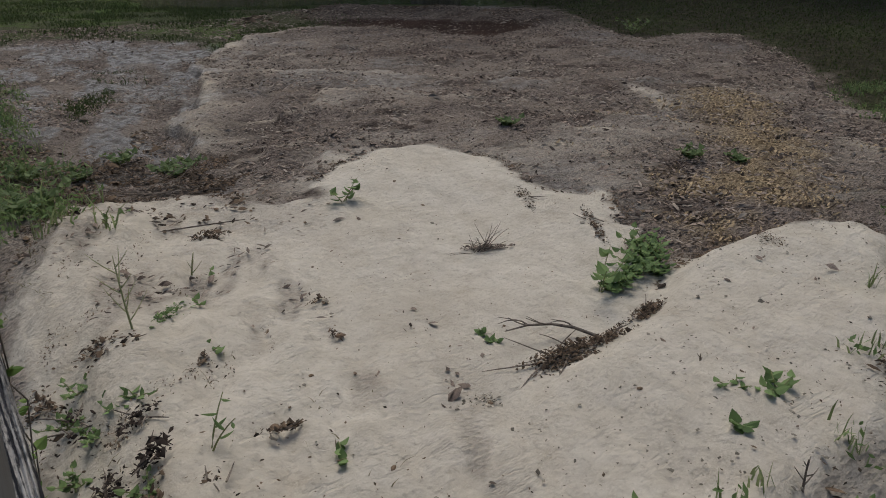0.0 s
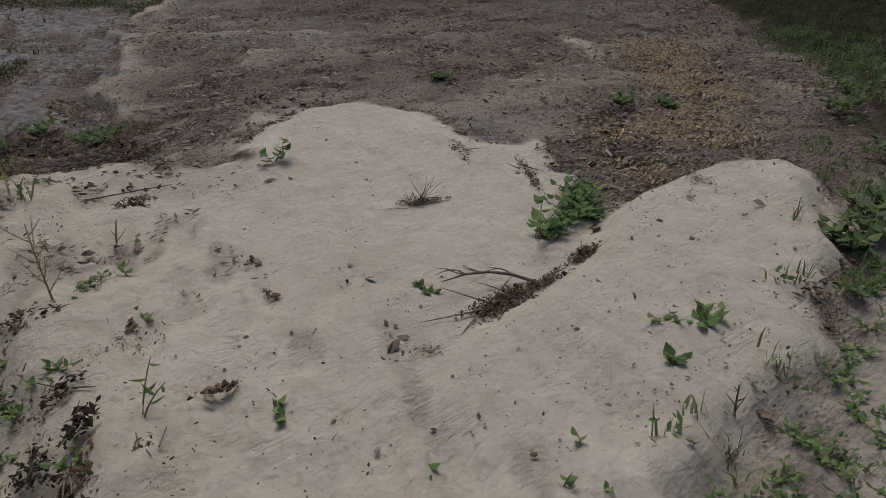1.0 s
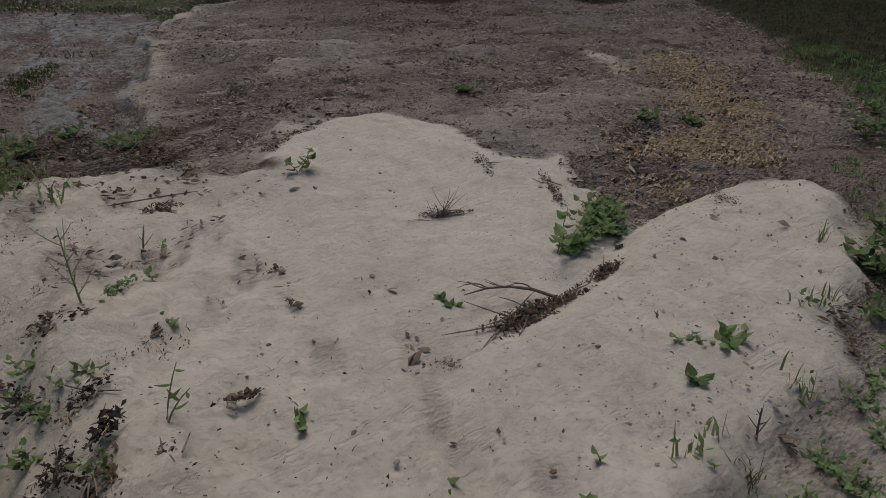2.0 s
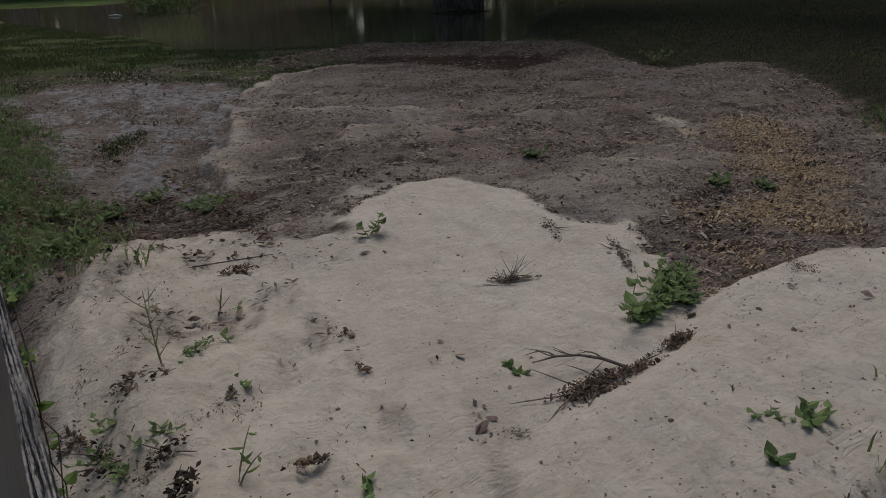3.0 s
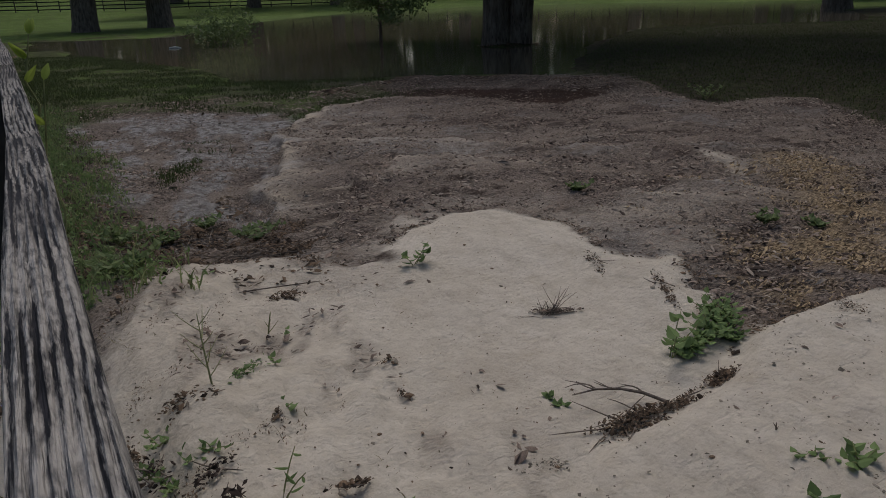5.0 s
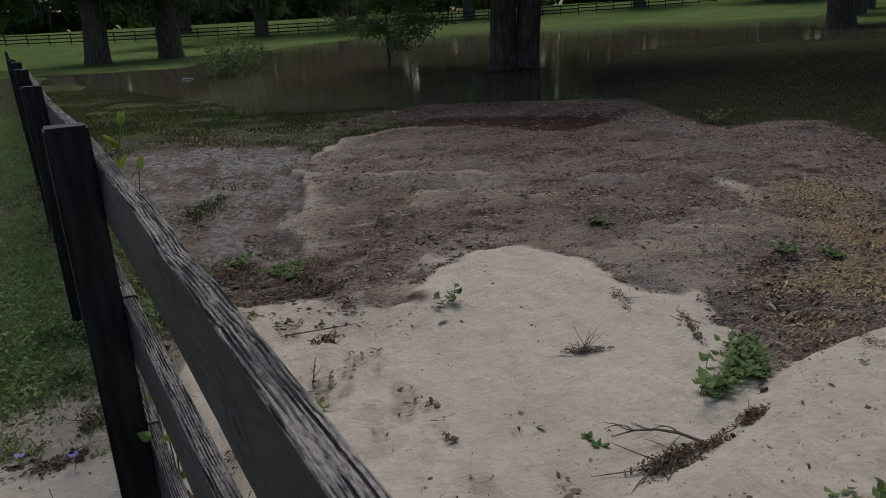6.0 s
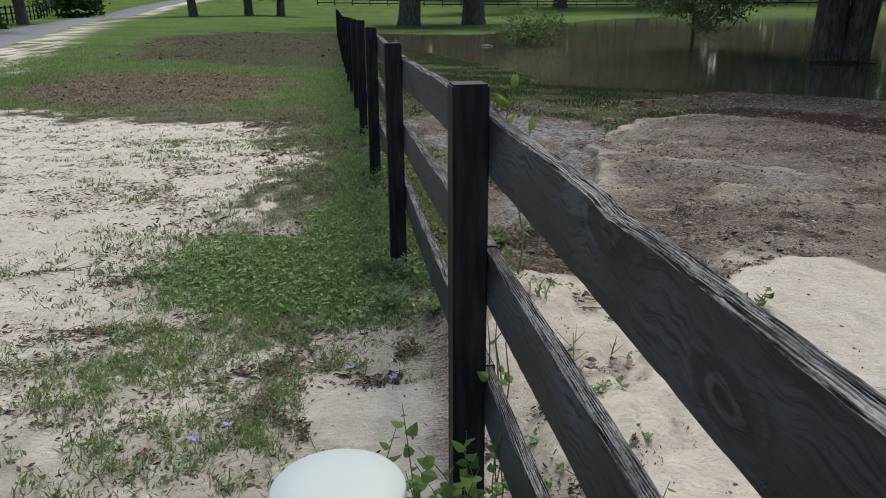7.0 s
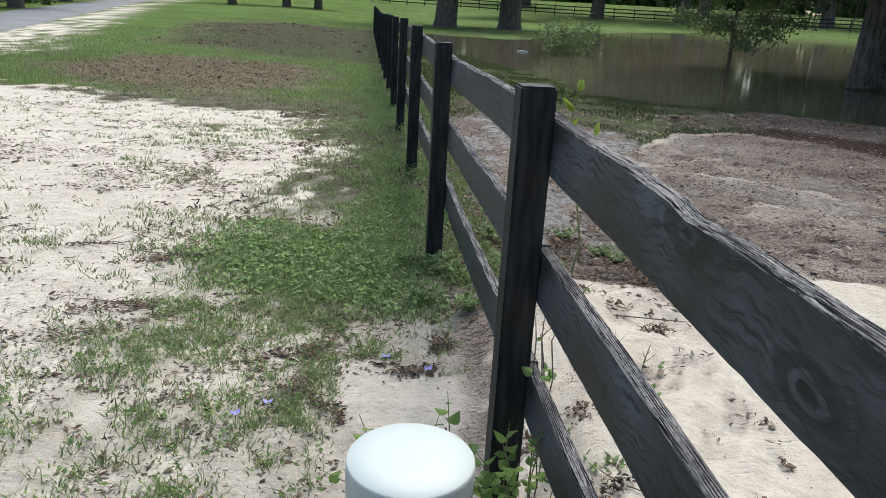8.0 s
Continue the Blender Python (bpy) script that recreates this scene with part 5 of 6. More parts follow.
at, rs = scatter(16000, (-8.5, 18, 0.6, 46), lambda x, y: step(-1.0, 1.0, inside(x, y, MIRE) + 1.5 * fbm(x, y, 1.5, 1)) * step(-0.2, 0.3, fbm(x, y, 1.2, 2)), 48)
flakes("mire_litter", at, rs, 0.08, 0.4, M_LITTER, "dark rotting leaves on the muddy verge")

STRIP = [(0.8, 6.9), (1.25, 7.5), (1.8, 8.3), (2.0, 9.2)]
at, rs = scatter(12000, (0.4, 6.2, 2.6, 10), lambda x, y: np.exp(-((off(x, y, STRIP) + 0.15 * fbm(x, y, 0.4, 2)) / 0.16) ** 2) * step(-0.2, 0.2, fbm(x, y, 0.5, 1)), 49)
blades("mud_grass", tufted(at, rs, 3, 0.02), rs, 0.035, 0.009, M_PASTURE_SHADE, "thin strip of grass in the mud", 1.0)
at, rs = scatter(26000, (0.3, 4.2, 3.2, 12.5), lambda x, y: step(-0.1, 0.3, inside(x, y, WETFLAT)) * step(0.05, 0.4, fbm(x * 1.2, y * 0.7, 0.5, 3)), 50)
flakes("mud_litter", at, rs, 0.024, 0.4, M_CHIP, "washed chips and crumbs on the mud flat", along=1.1)


# ---- single plants and debris ----
def sway(base, way, length, bend, n=5, droop=0.0):
    """Points along a gently bent stem."""
    base, way, bend = Vector(base), Vector(way).normalized(), Vector(bend)
    return [base + way * length * s + bend * length * s * s - Vector((0, 0, droop * length * s * s)) for s in [k / (n - 1) for k in range(n)]]


def leaf_mesh(material, round_leaf, seed):
    """One leaf of unit length along x, to be shared."""
    s = Soup()
    s.leaf((0, 0, 0), (1, 0, 0), (0, 1, 0), 1, round_leaf, 0.12 + 0.05 * seed)
    me = bpy.data.meshes.new("leaf")
    me.from_pydata(np.concatenate(s.v).tolist(), [], s.f)
    me.materials.append(material)
    return me


LEAVES = {}


def single_leaf(parent, at, way, across, size, material, round_leaf, seed):
    """A leaf as an object of its own, under its plant."""
    key = (material.name, round(round_leaf, 2), seed % 3)
    if key not in LEAVES:
        LEAVES[key] = leaf_mesh(material, round_leaf, seed % 3)
    ob = new("leaf", LEAVES[key])
    ob.parent = parent
    way, across = Vector(way).normalized(), Vector(across).normalized()
    up = way.cross(across)
    ob.matrix_local = Matrix.Translation(at) @ Matrix((way, across, up)).transposed().to_4x4() @ Matrix.Scale(size, 4)
    return ob


def twig(parent, points, radii, material=M_TWIG, name="twig"):
    s = Soup()
    s.tube(points, radii, 5)
    return s.object(name, material, parent)


def leafy_weed(name, at, seed, stems, height, leaf, label, material=M_LEAF, spread=0.8, per=6, category="weed", round_leaf=0.8, lift=0.0):
    """A weed of several bent stems with broad leaves in turn along them."""
    rnd = random.Random(seed)
    ob = thing(name, (at[0], at[1], float(ground_z(*at)) + lift), label, category)
    for s in range(stems):
        stem, leaves = Soup(), Soup()
        a = 2 * math.pi * (s + rnd.random()) / stems
        way = (math.cos(a) * spread, math.sin(a) * spread, 1)
        ln = height * rnd.uniform(0.7, 1.2)
        pts = sway((rnd.uniform(-0.01, 0.01), rnd.uniform(-0.01, 0.01), -0.01), way, ln, (math.cos(a) * 0.2, math.sin(a) * 0.2, -0.15))
        stem.tube(pts, [0.003, 0.0026, 0.0022, 0.0018, 0.0012], 5)
        st = stem.object("stem", M_STEM, ob)
        for k in range(per):
            f = 0.25 + 0.75 * (k + 0.5) / per
            p = pts[0].lerp(pts[2], f * 2) if f < 0.5 else pts[2].lerp(pts[4], f * 2 - 1)
            b = a + k * 2.4 + rnd.uniform(-0.4, 0.4)
            w = Vector((math.cos(b), math.sin(b), rnd.uniform(-0.1, 0.5))).normalized()
            c = w.cross(Vector((rnd.uniform(-0.3, 0.3), rnd.uniform(-0.3, 0.3), 1))).normalized()
            size = leaf * rnd.uniform(0.7, 1.25)
            if material is M_LEAF:
                single_leaf(st, p, w, c, size, material, round_leaf, k + s)
            else:
                leaves.leaf(p, w, c, size, size * round_leaf)
        if leaves.count:
            tagged(leaves.object("foliage", material, ob), kind="stuff")
    return ob


def bare_sprig(at, seed, height, label, material=M_PALESTEM, name="dry_sprig", twigs=9):
    """An upright stalk with bare side twigs."""
    rnd = random.Random(seed)
    ob = thing(name, (at[0], at[1], float(ground_z(*at))), label, "weed")
    s = Soup()
    main = sway((0, 0, -0.02), (rnd.uniform(-0.12, 0.12), rnd.uniform(-0.12, 0.12), 1), height, (0.04, 0, 0))
    s.tube(main, [0.0042, 0.0036, 0.003, 0.0022, 0.0012], 6)
    s.object("stalk", material, ob)
    for k in range(twigs):
        f = 0.25 + 0.7 * k / twigs
        p = main[0].lerp(main[4], f)
        a = 2.3 * k + rnd.uniform(-0.4, 0.4)
        twig(ob, sway(p, (math.cos(a), math.sin(a), 0.9), height * rnd.uniform(0.25, 0.5) * (1.15 - 0.5 * f), (0, 0, 0.2)), [0.0022, 0.002, 0.0016, 0.0012, 0.0006], material)
    return ob


def debris_heap(at, seed, length, width, turn, label, pieces=160, height=0.03, material=M_LITTER, twigs=8, name="debris_heap", size=0.03):
    """A low heap of matted litter with twigs sticking out."""
    rs, rnd = np.random.RandomState(seed), random.Random(seed)
    gz = float(ground_z(*at))
    ob = thing(name, (at[0], at[1], 0), label, "debris")
    c, s = math.cos(radians(turn)), math.sin(radians(turn))
    pieces = int(pieces * 2.2)
    core = rs.normal(0, 0.22, (4, 2))
    pick = rs.randint(0, 4, pieces)
    u, v = (core[pick, 0] + rs.normal(0, 0.17, pieces)) * length, (core[pick, 1] + rs.normal(0, 0.17, pieces)) * width
    x, y = c * u - s * v, s * u + c * v
    z = ground_z(at[0] + x, at[1] + y) + rs.uniform(0, height, pieces) * np.exp(-(u / length * 1.6) ** 2 - (v / width * 1.6) ** 2)
    way = radians(turn) + rs.normal(0, 0.8, pieces)
    tagged(flakes("litter", np.stack([x, y, z], 1), rs, size * 0.56, 0.5, material, "", 0.38, 0.4, way, parent=ob), kind="stuff")
    if twigs:
        for _ in range(twigs):
            a = radians(turn) + rnd.gauss(0, 0.6) + (math.pi if rnd.random() < 0.5 else 0)
            px, py = rnd.uniform(-0.3, 0.3) * length * c, rnd.uniform(-0.3, 0.3) * length * s
            twig(ob, sway((px, py, gz + 0.008), (math.cos(a), math.sin(a), rnd.uniform(0.0, 0.25)), length * rnd.uniform(0.25, 0.6), (rnd.uniform(-0.2, 0.2), rnd.uniform(-0.2, 0.2), -0.05)), [0.003, 0.0028, 0.0024, 0.002, 0.001])
    return ob


def forked_stick(at, turn, length, seed, label):
    """A dead branch with forking twigs, lying on the sand."""
    rnd = random.Random(seed)
    ob = thing("dead_branch", (at[0], at[1], float(ground_z(*at))), label, "stick", turn=turn)
    s = Soup()
    main = sway((0, 0, 0.012), (1, -0.35, 0.30), length, (0, 0.55, -0.12))
    s.tube(main, [0.0065, 0.006, 0.005, 0.004, 0.002], 7)
    s.object("stem", M_TWIG, ob)
    for k, f in enumerate((0.25, 0.5, 0.75, 0.76)):
        p = main[round(4 * f)]
        d = 1 if k % 2 else -1
        ln = length * rnd.uniform(0.25, 0.45)
        side = sway(p, (0.6, 0.8 * d, rnd.uniform(0.1, 0.5)), ln, (0.2, -0.75 * d, -0.15))
        twig(ob, side, [0.0035, 0.003, 0.0026, 0.002, 0.001])
        twig(ob, sway(side[2], (0.9, -0.3 * d, 0.3), ln * 0.5, (0, 0, 0)), [0.002, 0.0018, 0.0015, 0.0012, 0.0008])
    return ob


def stone(at, seed, size, label, material=M_STONE, name="clod"):
    rnd = random.Random(seed)
    bm = bmesh.new()
    bmesh.ops.create_icosphere(bm, subdivisions=2, radius=1)
    for v in bm.verts:
        v.co *= 0.8 + 0.4 * noise.noise(v.co * 1.3 + Vector((seed, 0, 0)))
        v.co = Vector((v.co.x * size, v.co.y * size * 0.75, v.co.z * size * 0.38))
    me = bpy.data.meshes.new(name)
    bm.to_mesh(me)
    bm.free()
    me.materials.append(material)
    ob = new(name, me)
    ob.matrix_world = pose(at[0], at[1], float(ground_z(*at)) + size * 0.08, 0, 0, rnd.uniform(0, 360))
    return tagged(ob, label, "clod", "clods on the sand")


# the sand basin
bare_sprig((0.51, 2.39), 1, 0.30, "bare pale green stalk rising from leaf litter")
debris_heap((0.46, 2.35), 2, 0.17, 0.12, 5, "heap of brown leaf litter round a stalk", 95, 0.035, size=0.024)
debris_heap((0.64, 2.52), 19, 0.34, 0.07, 48, "thin line of green weeds and litter on sand", 70, 0.02, M_LEAF, 0, "weed_line", 0.02)
debris_heap((0.38, 1.95), 3, 0.15, 0.06, 15, "dark clump of dead leaves on sand", 34, 0.02, M_CLOD, size=0.024, twigs=4)
debris_heap((0.40, 1.78), 4, 0.15, 0.06, 40, "dark curled dead leaf mat on sand", 55, 0.025, M_CLOD, size=0.026, twigs=4)
debris_heap((0.21, 2.28), 5, 0.15, 0.09, 100, "dead leaves and weed stems on sand", 45, 0.02, M_LITTER, size=0.026, twigs=4)
debris_heap((0.25, 2.10), 6, 0.20, 0.12, 120, "rotting leaves at the fence foot", 36, 0.02, M_CLOD, size=0.022)
debris_heap((0.24, 1.76), 63, 0.20, 0.14, 60, "dark rotting leaves below the boards", 80, 0.025, M_CLOD, size=0.024)
debris_heap((1.06, 3.33), 7, 0.18, 0.08, 10, "brown clump with a long dead twig", 110, 0.04, twigs=6, size=0.022)
twig_line = thing("fallen_twig", (1.06, 3.36, float(ground_z(1.06, 3.36))), "long thin dead twig across a clump", "stick")
twig(twig_line, [(-0.30, 0.16, 0.012), (-0.12, 0.10, 0.03), (0.04, 0.05, 0.035), (0.22, 0.06, 0.015)], [0.003, 0.0036, 0.0034, 0.002])
debris_heap((1.18, 4.42), 8, 0.75, 0.22, -22, "tangled roots and twigs at the sand's rim", 330, 0.04, twigs=34, size=0.026)
for k, (px, py, ln, turn) in enumerate(((0.9, 5.0, 0.6, -30), (1.15, 4.75, 0.7, -20), (1.42, 4.3, 0.5, -10), (0.6, 4.5, 0.5, -40), (1.6, 4.75, 0.5, 20), (1.05, 5.35, 0.6, 10))):
    debris_heap((px, py), 90 + k, ln, 0.28, turn, "tangle of washed roots, twigs and dead leaves", 200, 0.05, twigs=16, name="root_tangle", size=0.034)
debris_heap((0.67, 2.22), 9, 0.08, 0.04, 60, "small dark leaf clump on sand", 22, 0.02, twigs=3, size=0.018)
debris_heap((0.73, 1.75), 10, 0.13, 0.05, 5, "dry leaf and twig bits on sand", 26, 0.02, twigs=4, size=0.028)
debris_heap((1.72, 1.655), 11, 0.40, 0.085, -4, "reddish brown drift of pine needles and bark", 460, 0.04, M_LITTER, 16, size=0.02)
debris_heap((2.14, 1.69), 12, 0.24, 0.08, 12, "dark bark drift under the sand step", 170, 0.03, size=0.022, twigs=5)
debris_heap((1.98, 1.67), 65, 0.20, 0.05, 8, "thin trail of dark bark bits on sand", 70, 0.012, size=0.014, twigs=2)
debris_heap((2.07, 2.56), 13, 0.24, 0.045, -25, "flattened dead grass clump on sand", 110, 0.02, M_CHIP, 4, size=0.02)
debris_heap((2.64, 2.42), 14, 0.30, 0.08, 60, "dark bark bits at the sand's rim", 110, 0.012, size=0.018, twigs=2)
debris_heap((2.66, 2.93), 66, 0.22, 0.06, 70, "dark bark bits beside the pale dome", 70, 0.012, size=0.017, twigs=2)
debris_heap((3.02, 1.77), 15, 0.24, 0.12, 60, "fine dark bark bits on the lobe", 90, 0.008, size=0.013, twigs=0)
debris_heap((1.30, 1.60), 16, 0.20, 0.08, 0, "pale crusts and bark bits on sand", 40, 0.012, M_STONE, 0, size=0.018)
forked_stick((1.88, 1.67), 140, 0.36, 3, "thin forked dead branch on the drift")
dead = thing("dead_twig_tuft", (2.07, 2.57, float(ground_z(2.07, 2.57))), "wispy tuft of dead twigs on the sand", "dead plant")
rnd = random.Random(44)
for k in range(26):
    a = rnd.uniform(0, 6.28)
    base = (rnd.gauss(0, 0.035), rnd.gauss(0, 0.014), -0.004)
    twig(dead, sway(base, (math.cos(a), 0.5 * math.sin(a), rnd.uniform(0.2, 1.3)), rnd.uniform(0.08, 0.19), (rnd.uniform(-0.3, 0.3), rnd.uniform(-0.2, 0.2), -0.15)), [0.0018, 0.0016, 0.0013, 0.001, 0.0006])
leafy_weed("seedling", (1.82, 3.42), 1, 3, 0.14, 0.055, "young leafy seedling on the sand", per=5, spread=0.5)
leafy_weed("creeping_weed", (1.58, 1.91), 2, 4, 0.05, 0.028, "small flat weed half buried in sand", per=5, spread=1.6)
leafy_weed("broadleaf_weed", (2.16, 1.92), 3, 3, 0.22, 0.050, "broadleaf vine stem rising from the sand", per=5, spread=0.5)
for k, (px, py, h) in enumerate(((2.22, 1.90, 0.08), (2.32, 1.93, 0.10), (2.42, 1.96, 0.11), (2.50, 2.00, 0.12), (2.58, 2.04, 0.12), (2.66, 2.10, 0.11), (2.5, 1.92, 0.07))):
    leafy_weed("broadleaf_weed", (px, py), 30 + k, 8, h, 0.036, "bright green broadleaf weed at the sand's rim", per=6, spread=0.8)
leafy_weed("seedling", (2.00, 1.06), 5, 4, 0.06, 0.042, "leafy green weed on the sand lobe", per=4, spread=0.8)
leafy_weed("seedling", (1.77, 1.02), 6, 2, 0.035, 0.040, "small green seedling on the sand lobe", per=4)
leafy_weed("seedling", (1.91, 1.15), 7, 3, 0.06, 0.026, "withered seedling on the sand lobe", per=3)
leafy_weed("seedling", (0.53, 1.73), 8, 2, 0.13, 0.040, "thin sprouting weed on the sand", per=3, spread=0.4, round_leaf=0.25)
leafy_weed("seedling", (0.68, 2.24), 9, 2, 0.05, 0.042, "dark seedling with one large leaf", per=3)
leafy_weed("seedling", (0.79, 2.65), 10, 2, 0.04, 0.03, "tiny green seedling on sand", per=3)
leafy_weed("seedling", (0.93, 2.90), 13, 1, 0.05, 0.03, "tiny upright sprout on sand", per=3, spread=0.2)
leafy_weed("seedling", (0.81, 1.58), 11, 2, 0.05, 0.032, "small weed in the sand", per=3)
leafy_weed("seedling", (0.96, 1.17), 14, 2, 0.04, 0.030, "small weed lying in the sand", per=3)
leafy_weed("seedling", (0.42, 2.05), 15, 3, 0.06, 0.030, "pale green weed beside dead leaves", per=4, round_leaf=0.5)
for k, (px, py, h) in enumerate(((1.20, 5.6, 0.15), (1.38, 5.2, 0.14), (1.55, 5.0, 0.12), (0.85, 5.3, 0.16), (1.35, 4.75, 0.12), (0.55, 5.2, 0.2), (0.42, 4.3, 0.22), (0.45, 3.9, 0.2), (4.05, 2.92, 0.10), (4.25, 2.70, 0.08), (3.62, 4.21, 0.11), (9.5, 8.1, 0.32), (4.86, 1.9, 0.2), (3.34, 1.13, 0.16), (2.95, 1.03, 0.16), (3.1, 1.0, 0.15), (4.2, 1.3, 0.2), (5.6, 2.1, 0.2))):
    leafy_weed("weed", (px, py), 60 + k, 7, h, 0.035 + 0.1 * h, "dull green weed clump on the washed ground", M_LEAF_DULL, per=7, spread=0.7)
for k, (px, py) in enumerate(((1.62, 0.62), (1.56, 0.56), (1.75, 0.57), (1.64, 0.46), (1.79, 0.66), (1.99, 0.60), (1.9, 0.5), (2.1, 0.7), (2.25, 0.72), (2.43, 0.75), (2.4, 0.6), (2.6, 0.85), (2.75, 0.85), (2.9, 0.9), (2.2, 0.55), (1.72, 0.4), (1.5, 0.5), (2.0, 0.42), (3.1, 0.85), (1.45, 0.62))):
    leafy_weed("weed", (px, py), 80 + k, 5 + k % 3, 0.06 + 0.012 * (k % 4), 0.022, "small green weed on pale sandy soil", per=6, spread=0.9, round_leaf=0.5 + 0.1 * (k % 3))
for k, (px, py) in enumerate(((1.18, 0.94), (1.22, 0.85), (1.32, 0.99), (1.40, 0.70))):
    leafy_weed("seedling", (px, py), 110 + k, 1, 0.06, 0.028, "upright two-leaved seedling on the sand", per=3, spread=0.15)
for k, (px, py) in enumerate(((0.25, 2.14), (0.28, 2.02), (0.36, 2.07), (0.22, 1.88), (0.3, 2.25), (0.34, 1.68))):
    leafy_weed("weed", (px, py), 140 + k, 4, 0.06, 0.024, "low green weed among rotting leaves", per=6, spread=1.2, round_leaf=0.7)
dry = thing("dry_grass_tuft", (1.58, 0.74, float(ground_z(1.58, 0.74))), "tuft of pale dry grass at the sand's edge", "grass")
rs = np.random.RandomState(77)
tagged(blades("blade", np.stack([rs.normal(0, 0.02, 34), rs.normal(0, 0.016, 34), np.zeros(34)], 1), rs, 0.05, 0.004, M_DRYGRASS, "", 0.7, parent=dry), kind="stuff")
debris_heap((0.33, 1.62), 61, 0.26, 0.15, 60, "dark mat of dead leaves at the fence foot", 70, 0.02, M_LITTER, 6, size=0.024)
debris_heap((0.48, 1.60), 62, 0.16, 0.06, 60, "stray dead twigs and leaves on sand", 16, 0.01, M_LITTER, 5, size=0.02)
bare_sprig((1.97, 1.31), 21, 0.04, "short bare twig standing in the sand", M_TWIG, twigs=2)
bare_sprig((1.70, 0.80), 24, 0.10, "pale bent sprig at the sand's edge", M_TWIG, twigs=5)
bare_sprig((0.86, 2.95), 22, 0.12, "tiny bare sprig on the sand", M_STEM, twigs=4)
for k, (px, py) in enumerate(((1.20, 2.47), (1.13, 2.20))):
    debris_heap((px, py), 170 + k, 0.09, 0.05, 20 + 50 * k, "half-buried dark leaf scraps in sand", 16, 0.006, M_LITTER, 0, size=0.020)
for k, (px, py, size) in enumerate(((1.22, 2.47, 0.022), (1.14, 2.20, 0.022), (0.71, 1.77, 0.024), (0.69, 1.73, 0.02), (2.20, 3.52, 0.016), (2.16, 3.18, 0.014), (2.06, 2.95, 0.014), (1.52, 3.26, 0.012), (1.77, 3.18, 0.010), (0.94, 1.33, 0.014), (1.21, 1.05, 0.013), (1.69, 1.32, 0.012), (1.93, 0.98, 0.018), (0.91, 1.48, 0.013), (0.99, 1.23, 0.012), (1.19, 2.36, 0.010), (0.98, 2.0, 0.010), (1.06, 1.95, 0.009), (2.60, 2.45, 0.02), (2.86, 2.50, 0.02), (1.32, 1.58, 0.016), (0.88, 1.95, 0.012), (0.93, 2.0, 0.010))):
    stone((px, py), k + 1, size, "small dark clod lying on the sand", M_LITTER if k % 3 else M_STONE)


# ---- the vine on the fence post, its sprouts and the flowers ----
def post_vine():
    rnd = random.Random(12)
    ob = thing("post_vine", (0.0, FENCE_Y, float(ground_z(0.0, FENCE_Y))), "green leafy vine climbing a black fence post", "vine")
    groups = []
    for s in range(40):
        px, py = rnd.uniform(-0.30, 0.14), rnd.uniform(-0.28, -0.02)
        groups.append(((px, py, -0.01), (rnd.uniform(-0.45, 0.2), rnd.uniform(-0.35, 0.1), 1), rnd.uniform(0.26, 0.62)))
    for base, way, ln in groups:
        stem = Soup()
        pts = sway(base, way, ln, (rnd.uniform(-0.2, 0.2), rnd.uniform(-0.2, 0.0), -0.1))
        stem.tube(pts, [0.0026, 0.0024, 0.002, 0.0016, 0.001], 5)
        st = stem.object("stem", M_STEM, ob)
        for k in range(11):
            f = 0.15 + 0.85 * k / 11
            p = pts[min(3, int(f * 4))].lerp(pts[min(4, int(f * 4) + 1)], f * 4 - int(f * 4))
            b = 2.4 * k + rnd.uniform(-0.5, 0.5)
            w = Vector((math.cos(b), math.sin(b), rnd.uniform(-0.3, 0.4))).normalized()
            c = w.cross(Vector((rnd.uniform(-0.5, 0.5), rnd.uniform(-0.5, 0.5), 1))).normalized()
            single_leaf(st, p, w, c, rnd.uniform(0.026, 0.052), M_VINE, 0.8, k)
    for s in range(4):
        x0 = 0.105 + 0.012 * s
        pts = [(x0 + rnd.uniform(-0.02, 0.03), -0.03 + rnd.uniform(-0.03, 0.05), h) for h in (0.0, 0.15, 0.3, 0.42, 0.55, 0.65, 0.72)]
        twig(ob, pts, [0.0022] * 6 + [0.001], M_TWIG, "tendril")
        for p in pts[1:]:
            for _ in range(2):
                b = rnd.uniform(0, 6.3)
                w = Vector((math.cos(b), math.sin(b), rnd.uniform(-0.4, 0.3))).normalized()
                c = w.cross(Vector((rnd.uniform(-0.6, 0.6), rnd.uniform(-0.6, 0.6), 1))).normalized()
                if rnd.random() < (0.9 if p[2] < 0.65 else 0.25):
                    single_leaf(ob, Vector(p), w, c, rnd.uniform(0.02, 0.045), M_VINE, 0.85, s)
    for base, tip, n in (((0.150, 0.05, 1.15), (0.160, 0.06, 1.36), 5), ((0.150, -0.12, 0.9), (0.165, -0.10, 1.27), 2)):
        pts = [Vector(base).lerp(Vector(tip), k / 4) + Vector((0.012 * math.sin(2.1 * k), 0, 0)) for k in range(5)]
        twig(ob, pts, [0.003, 0.0028, 0.0025, 0.002, 0.0014], M_STEM, "shoot")
        for k in range(n):
            p = pts[4 - k % 3]
            b = 1.1 + 2.2 * k
            w = Vector((math.cos(b) * 0.7, math.sin(b) * 0.5, 0.7)).normalized()
            single_leaf(ob, p, w, w.cross(Vector((0.2, 1, 0.1))), 0.048, M_SPROUT, 0.35, k)
    return ob


M_SPROUT = leaf_material("young_leaf", (0.16, 0.24, 0.03), (0.32, 0.40, 0.08), 0.45)
post_vine()
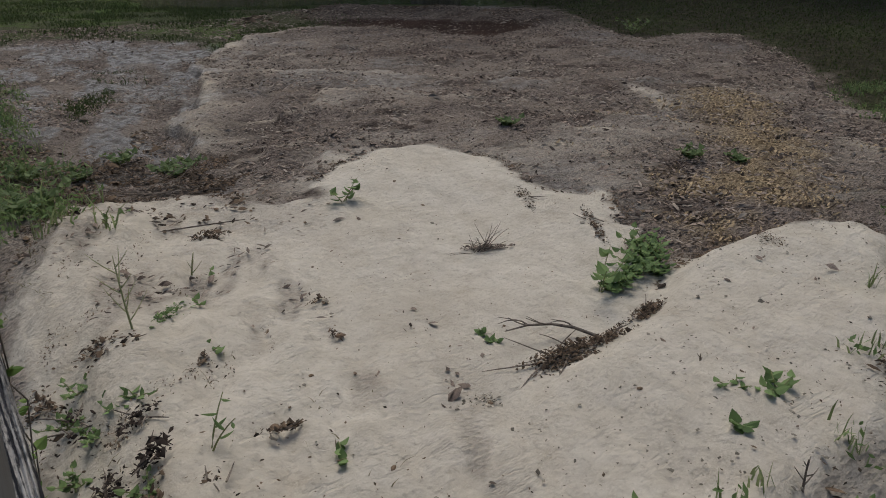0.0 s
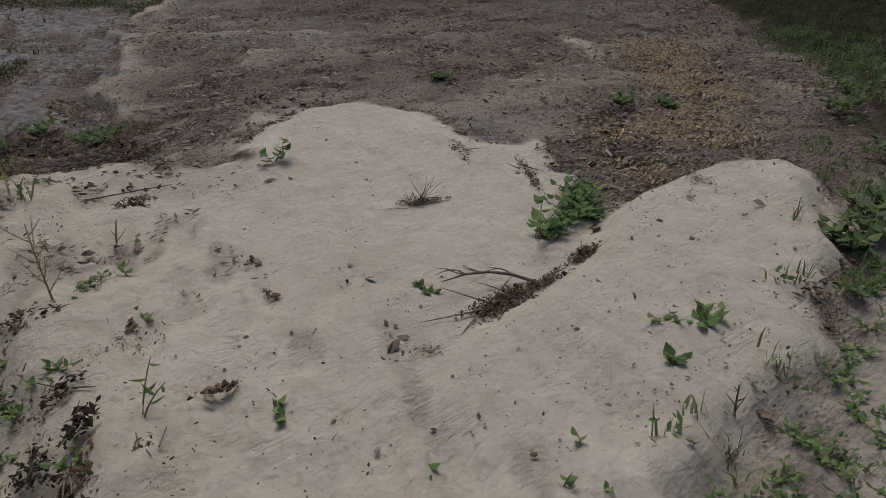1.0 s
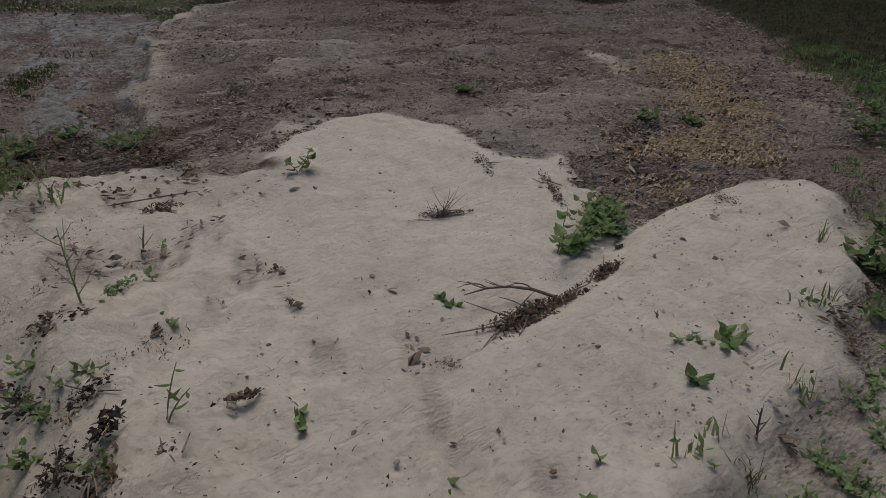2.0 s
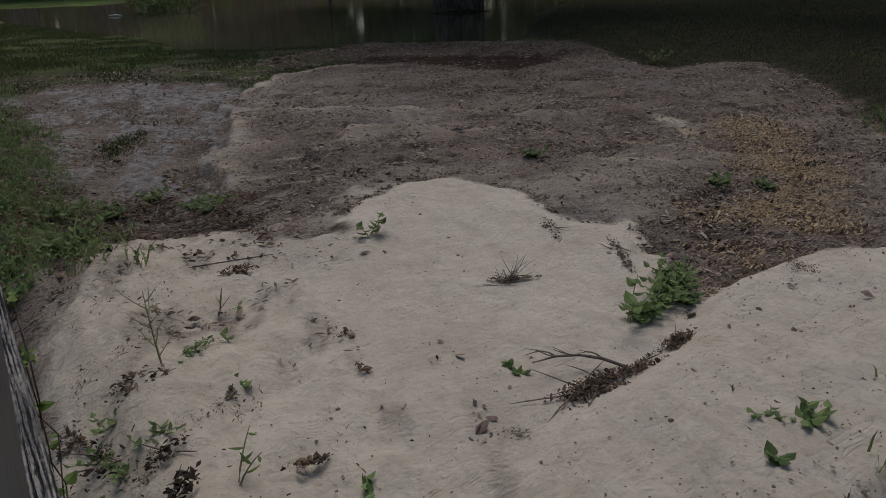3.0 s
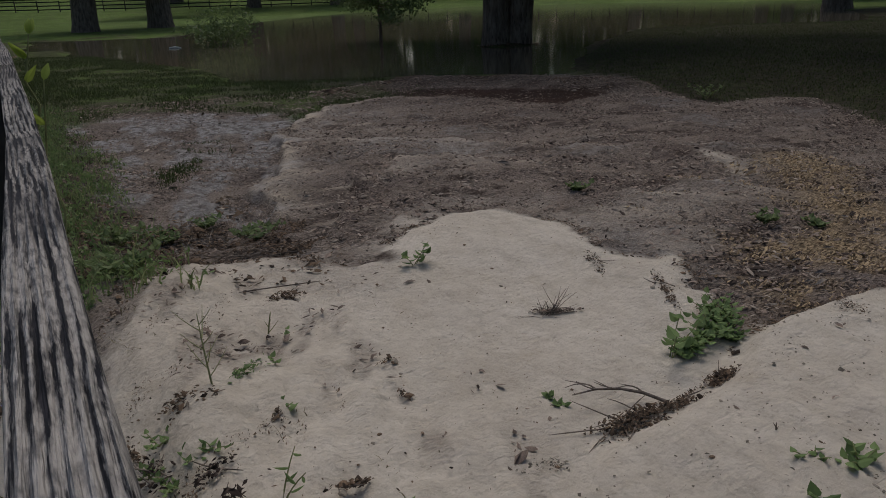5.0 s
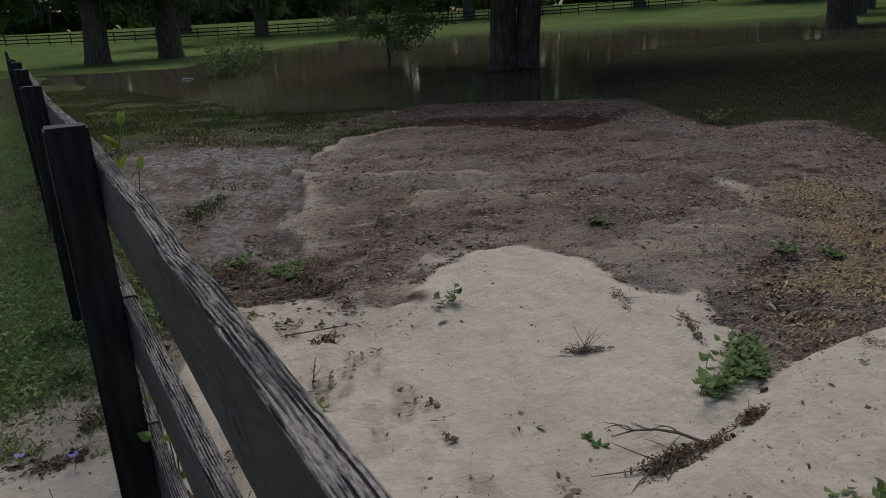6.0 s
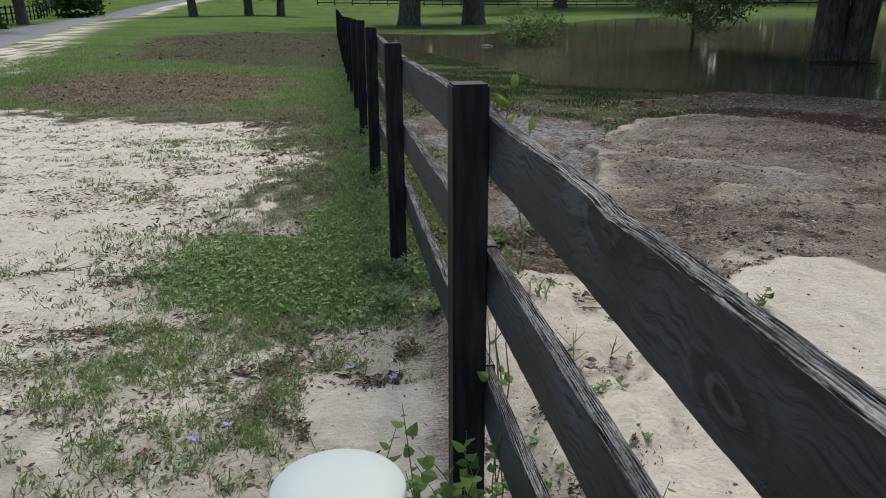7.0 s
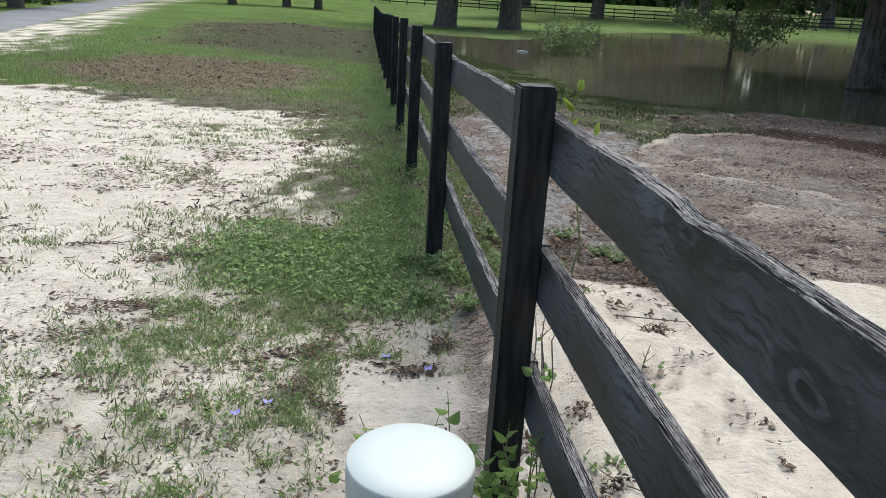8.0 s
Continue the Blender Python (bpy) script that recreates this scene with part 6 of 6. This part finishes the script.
for k, (px, py) in enumerate(((-0.02, 4.40), (0.12, 4.36), (-0.12, 4.46), (0.16, 4.2), (0.05, 4.25), (0.02, 6.8), (0.1, 9.2), (0.15, 3.6), (-0.05, 3.8), (0.14, 5.1), (0.2, 5.6))):
    leafy_weed("weed", (px, py), 120 + k, 8, 0.17, 0.035, "leafy weed at the foot of a fence post", M_LEAF, per=8, spread=0.5, round_leaf=0.6)


def flower(at, seed):
    rnd = random.Random(seed)
    ob = thing("wildflower", (at[0], at[1], float(ground_z(*at))), "small violet-blue wildflower in the weeds", "flower", "violet flowers")
    s = Soup()
    s.tube(sway((0, 0, -0.01), (0.1, -0.1, 1), 0.07, (0, 0, 0)), [0.0015] * 5, 5)
    s.object("stem", M_STEM, ob)
    for k in range(3):
        a = 2.1 * k + rnd.random()
        w = Vector((math.cos(a), math.sin(a), 0.35)).normalized()
        single_leaf(ob, (0.007, -0.007, 0.068), w, w.cross(Vector((0, 0, 1))), 0.024, M_PETAL, 1.0, k).name = "petal"


for k, spot in enumerate(((-0.12, 2.93), (-0.77, 2.66), (-0.88, 2.58), (-0.30, 3.05))):
    flower(spot, k)
debris_heap((-0.18, 3.02), 51, 0.24, 0.14, 30, "large brown dead leaves by the fence", 60, 0.025, size=0.032)
debris_heap((-0.60, 3.25), 57, 0.26, 0.14, 20, "pile of curled brown dead leaves on sand", 80, 0.03, size=0.034)
debris_heap((-0.05, 3.32), 58, 0.22, 0.14, 100, "large curled brown leaves under the fence", 60, 0.03, size=0.036)
debris_heap((-0.53, 2.72), 59, 0.12, 0.24, 15, "dark dead leaves at the bare sand's edge", 80, 0.03, size=0.026)
debris_heap((-0.70, 2.85), 52, 0.34, 0.16, 60, "drift of brown dead leaves among weeds", 170, 0.03, size=0.022)
debris_heap((-1.06, 2.57), 53, 0.10, 0.07, 10, "dark curled leaf with a pale underside", 14, 0.02, twigs=1, size=0.03)
debris_heap((-1.45, 4.55), 54, 0.6, 0.12, 15, "drift of dead leaves on the pale sand", 150, 0.02, size=0.022)
debris_heap((-2.1, 4.75), 55, 0.4, 0.10, 15, "small dark leaf drift on the pale sand", 80, 0.015, size=0.02)
debris_heap((-1.6, 3.75), 56, 0.5, 0.14, 20, "drift of dead leaves beside weeds", 150, 0.02, size=0.022)
drift = Soup()
drift.tube([(-0.22, 0, 0.0), (0.0, 0.02, 0.02), (0.24, -0.01, 0.0)], [0.03, 0.045, 0.02], 7)
ob = drift.object("driftwood", M_WHITESIDE)
ob.matrix_world = pose(6.1, 31.3, WATER_Z + 0.015, 0, 0, -20)
tagged(ob, "pale bit of driftwood floating on flood water", "driftwood")
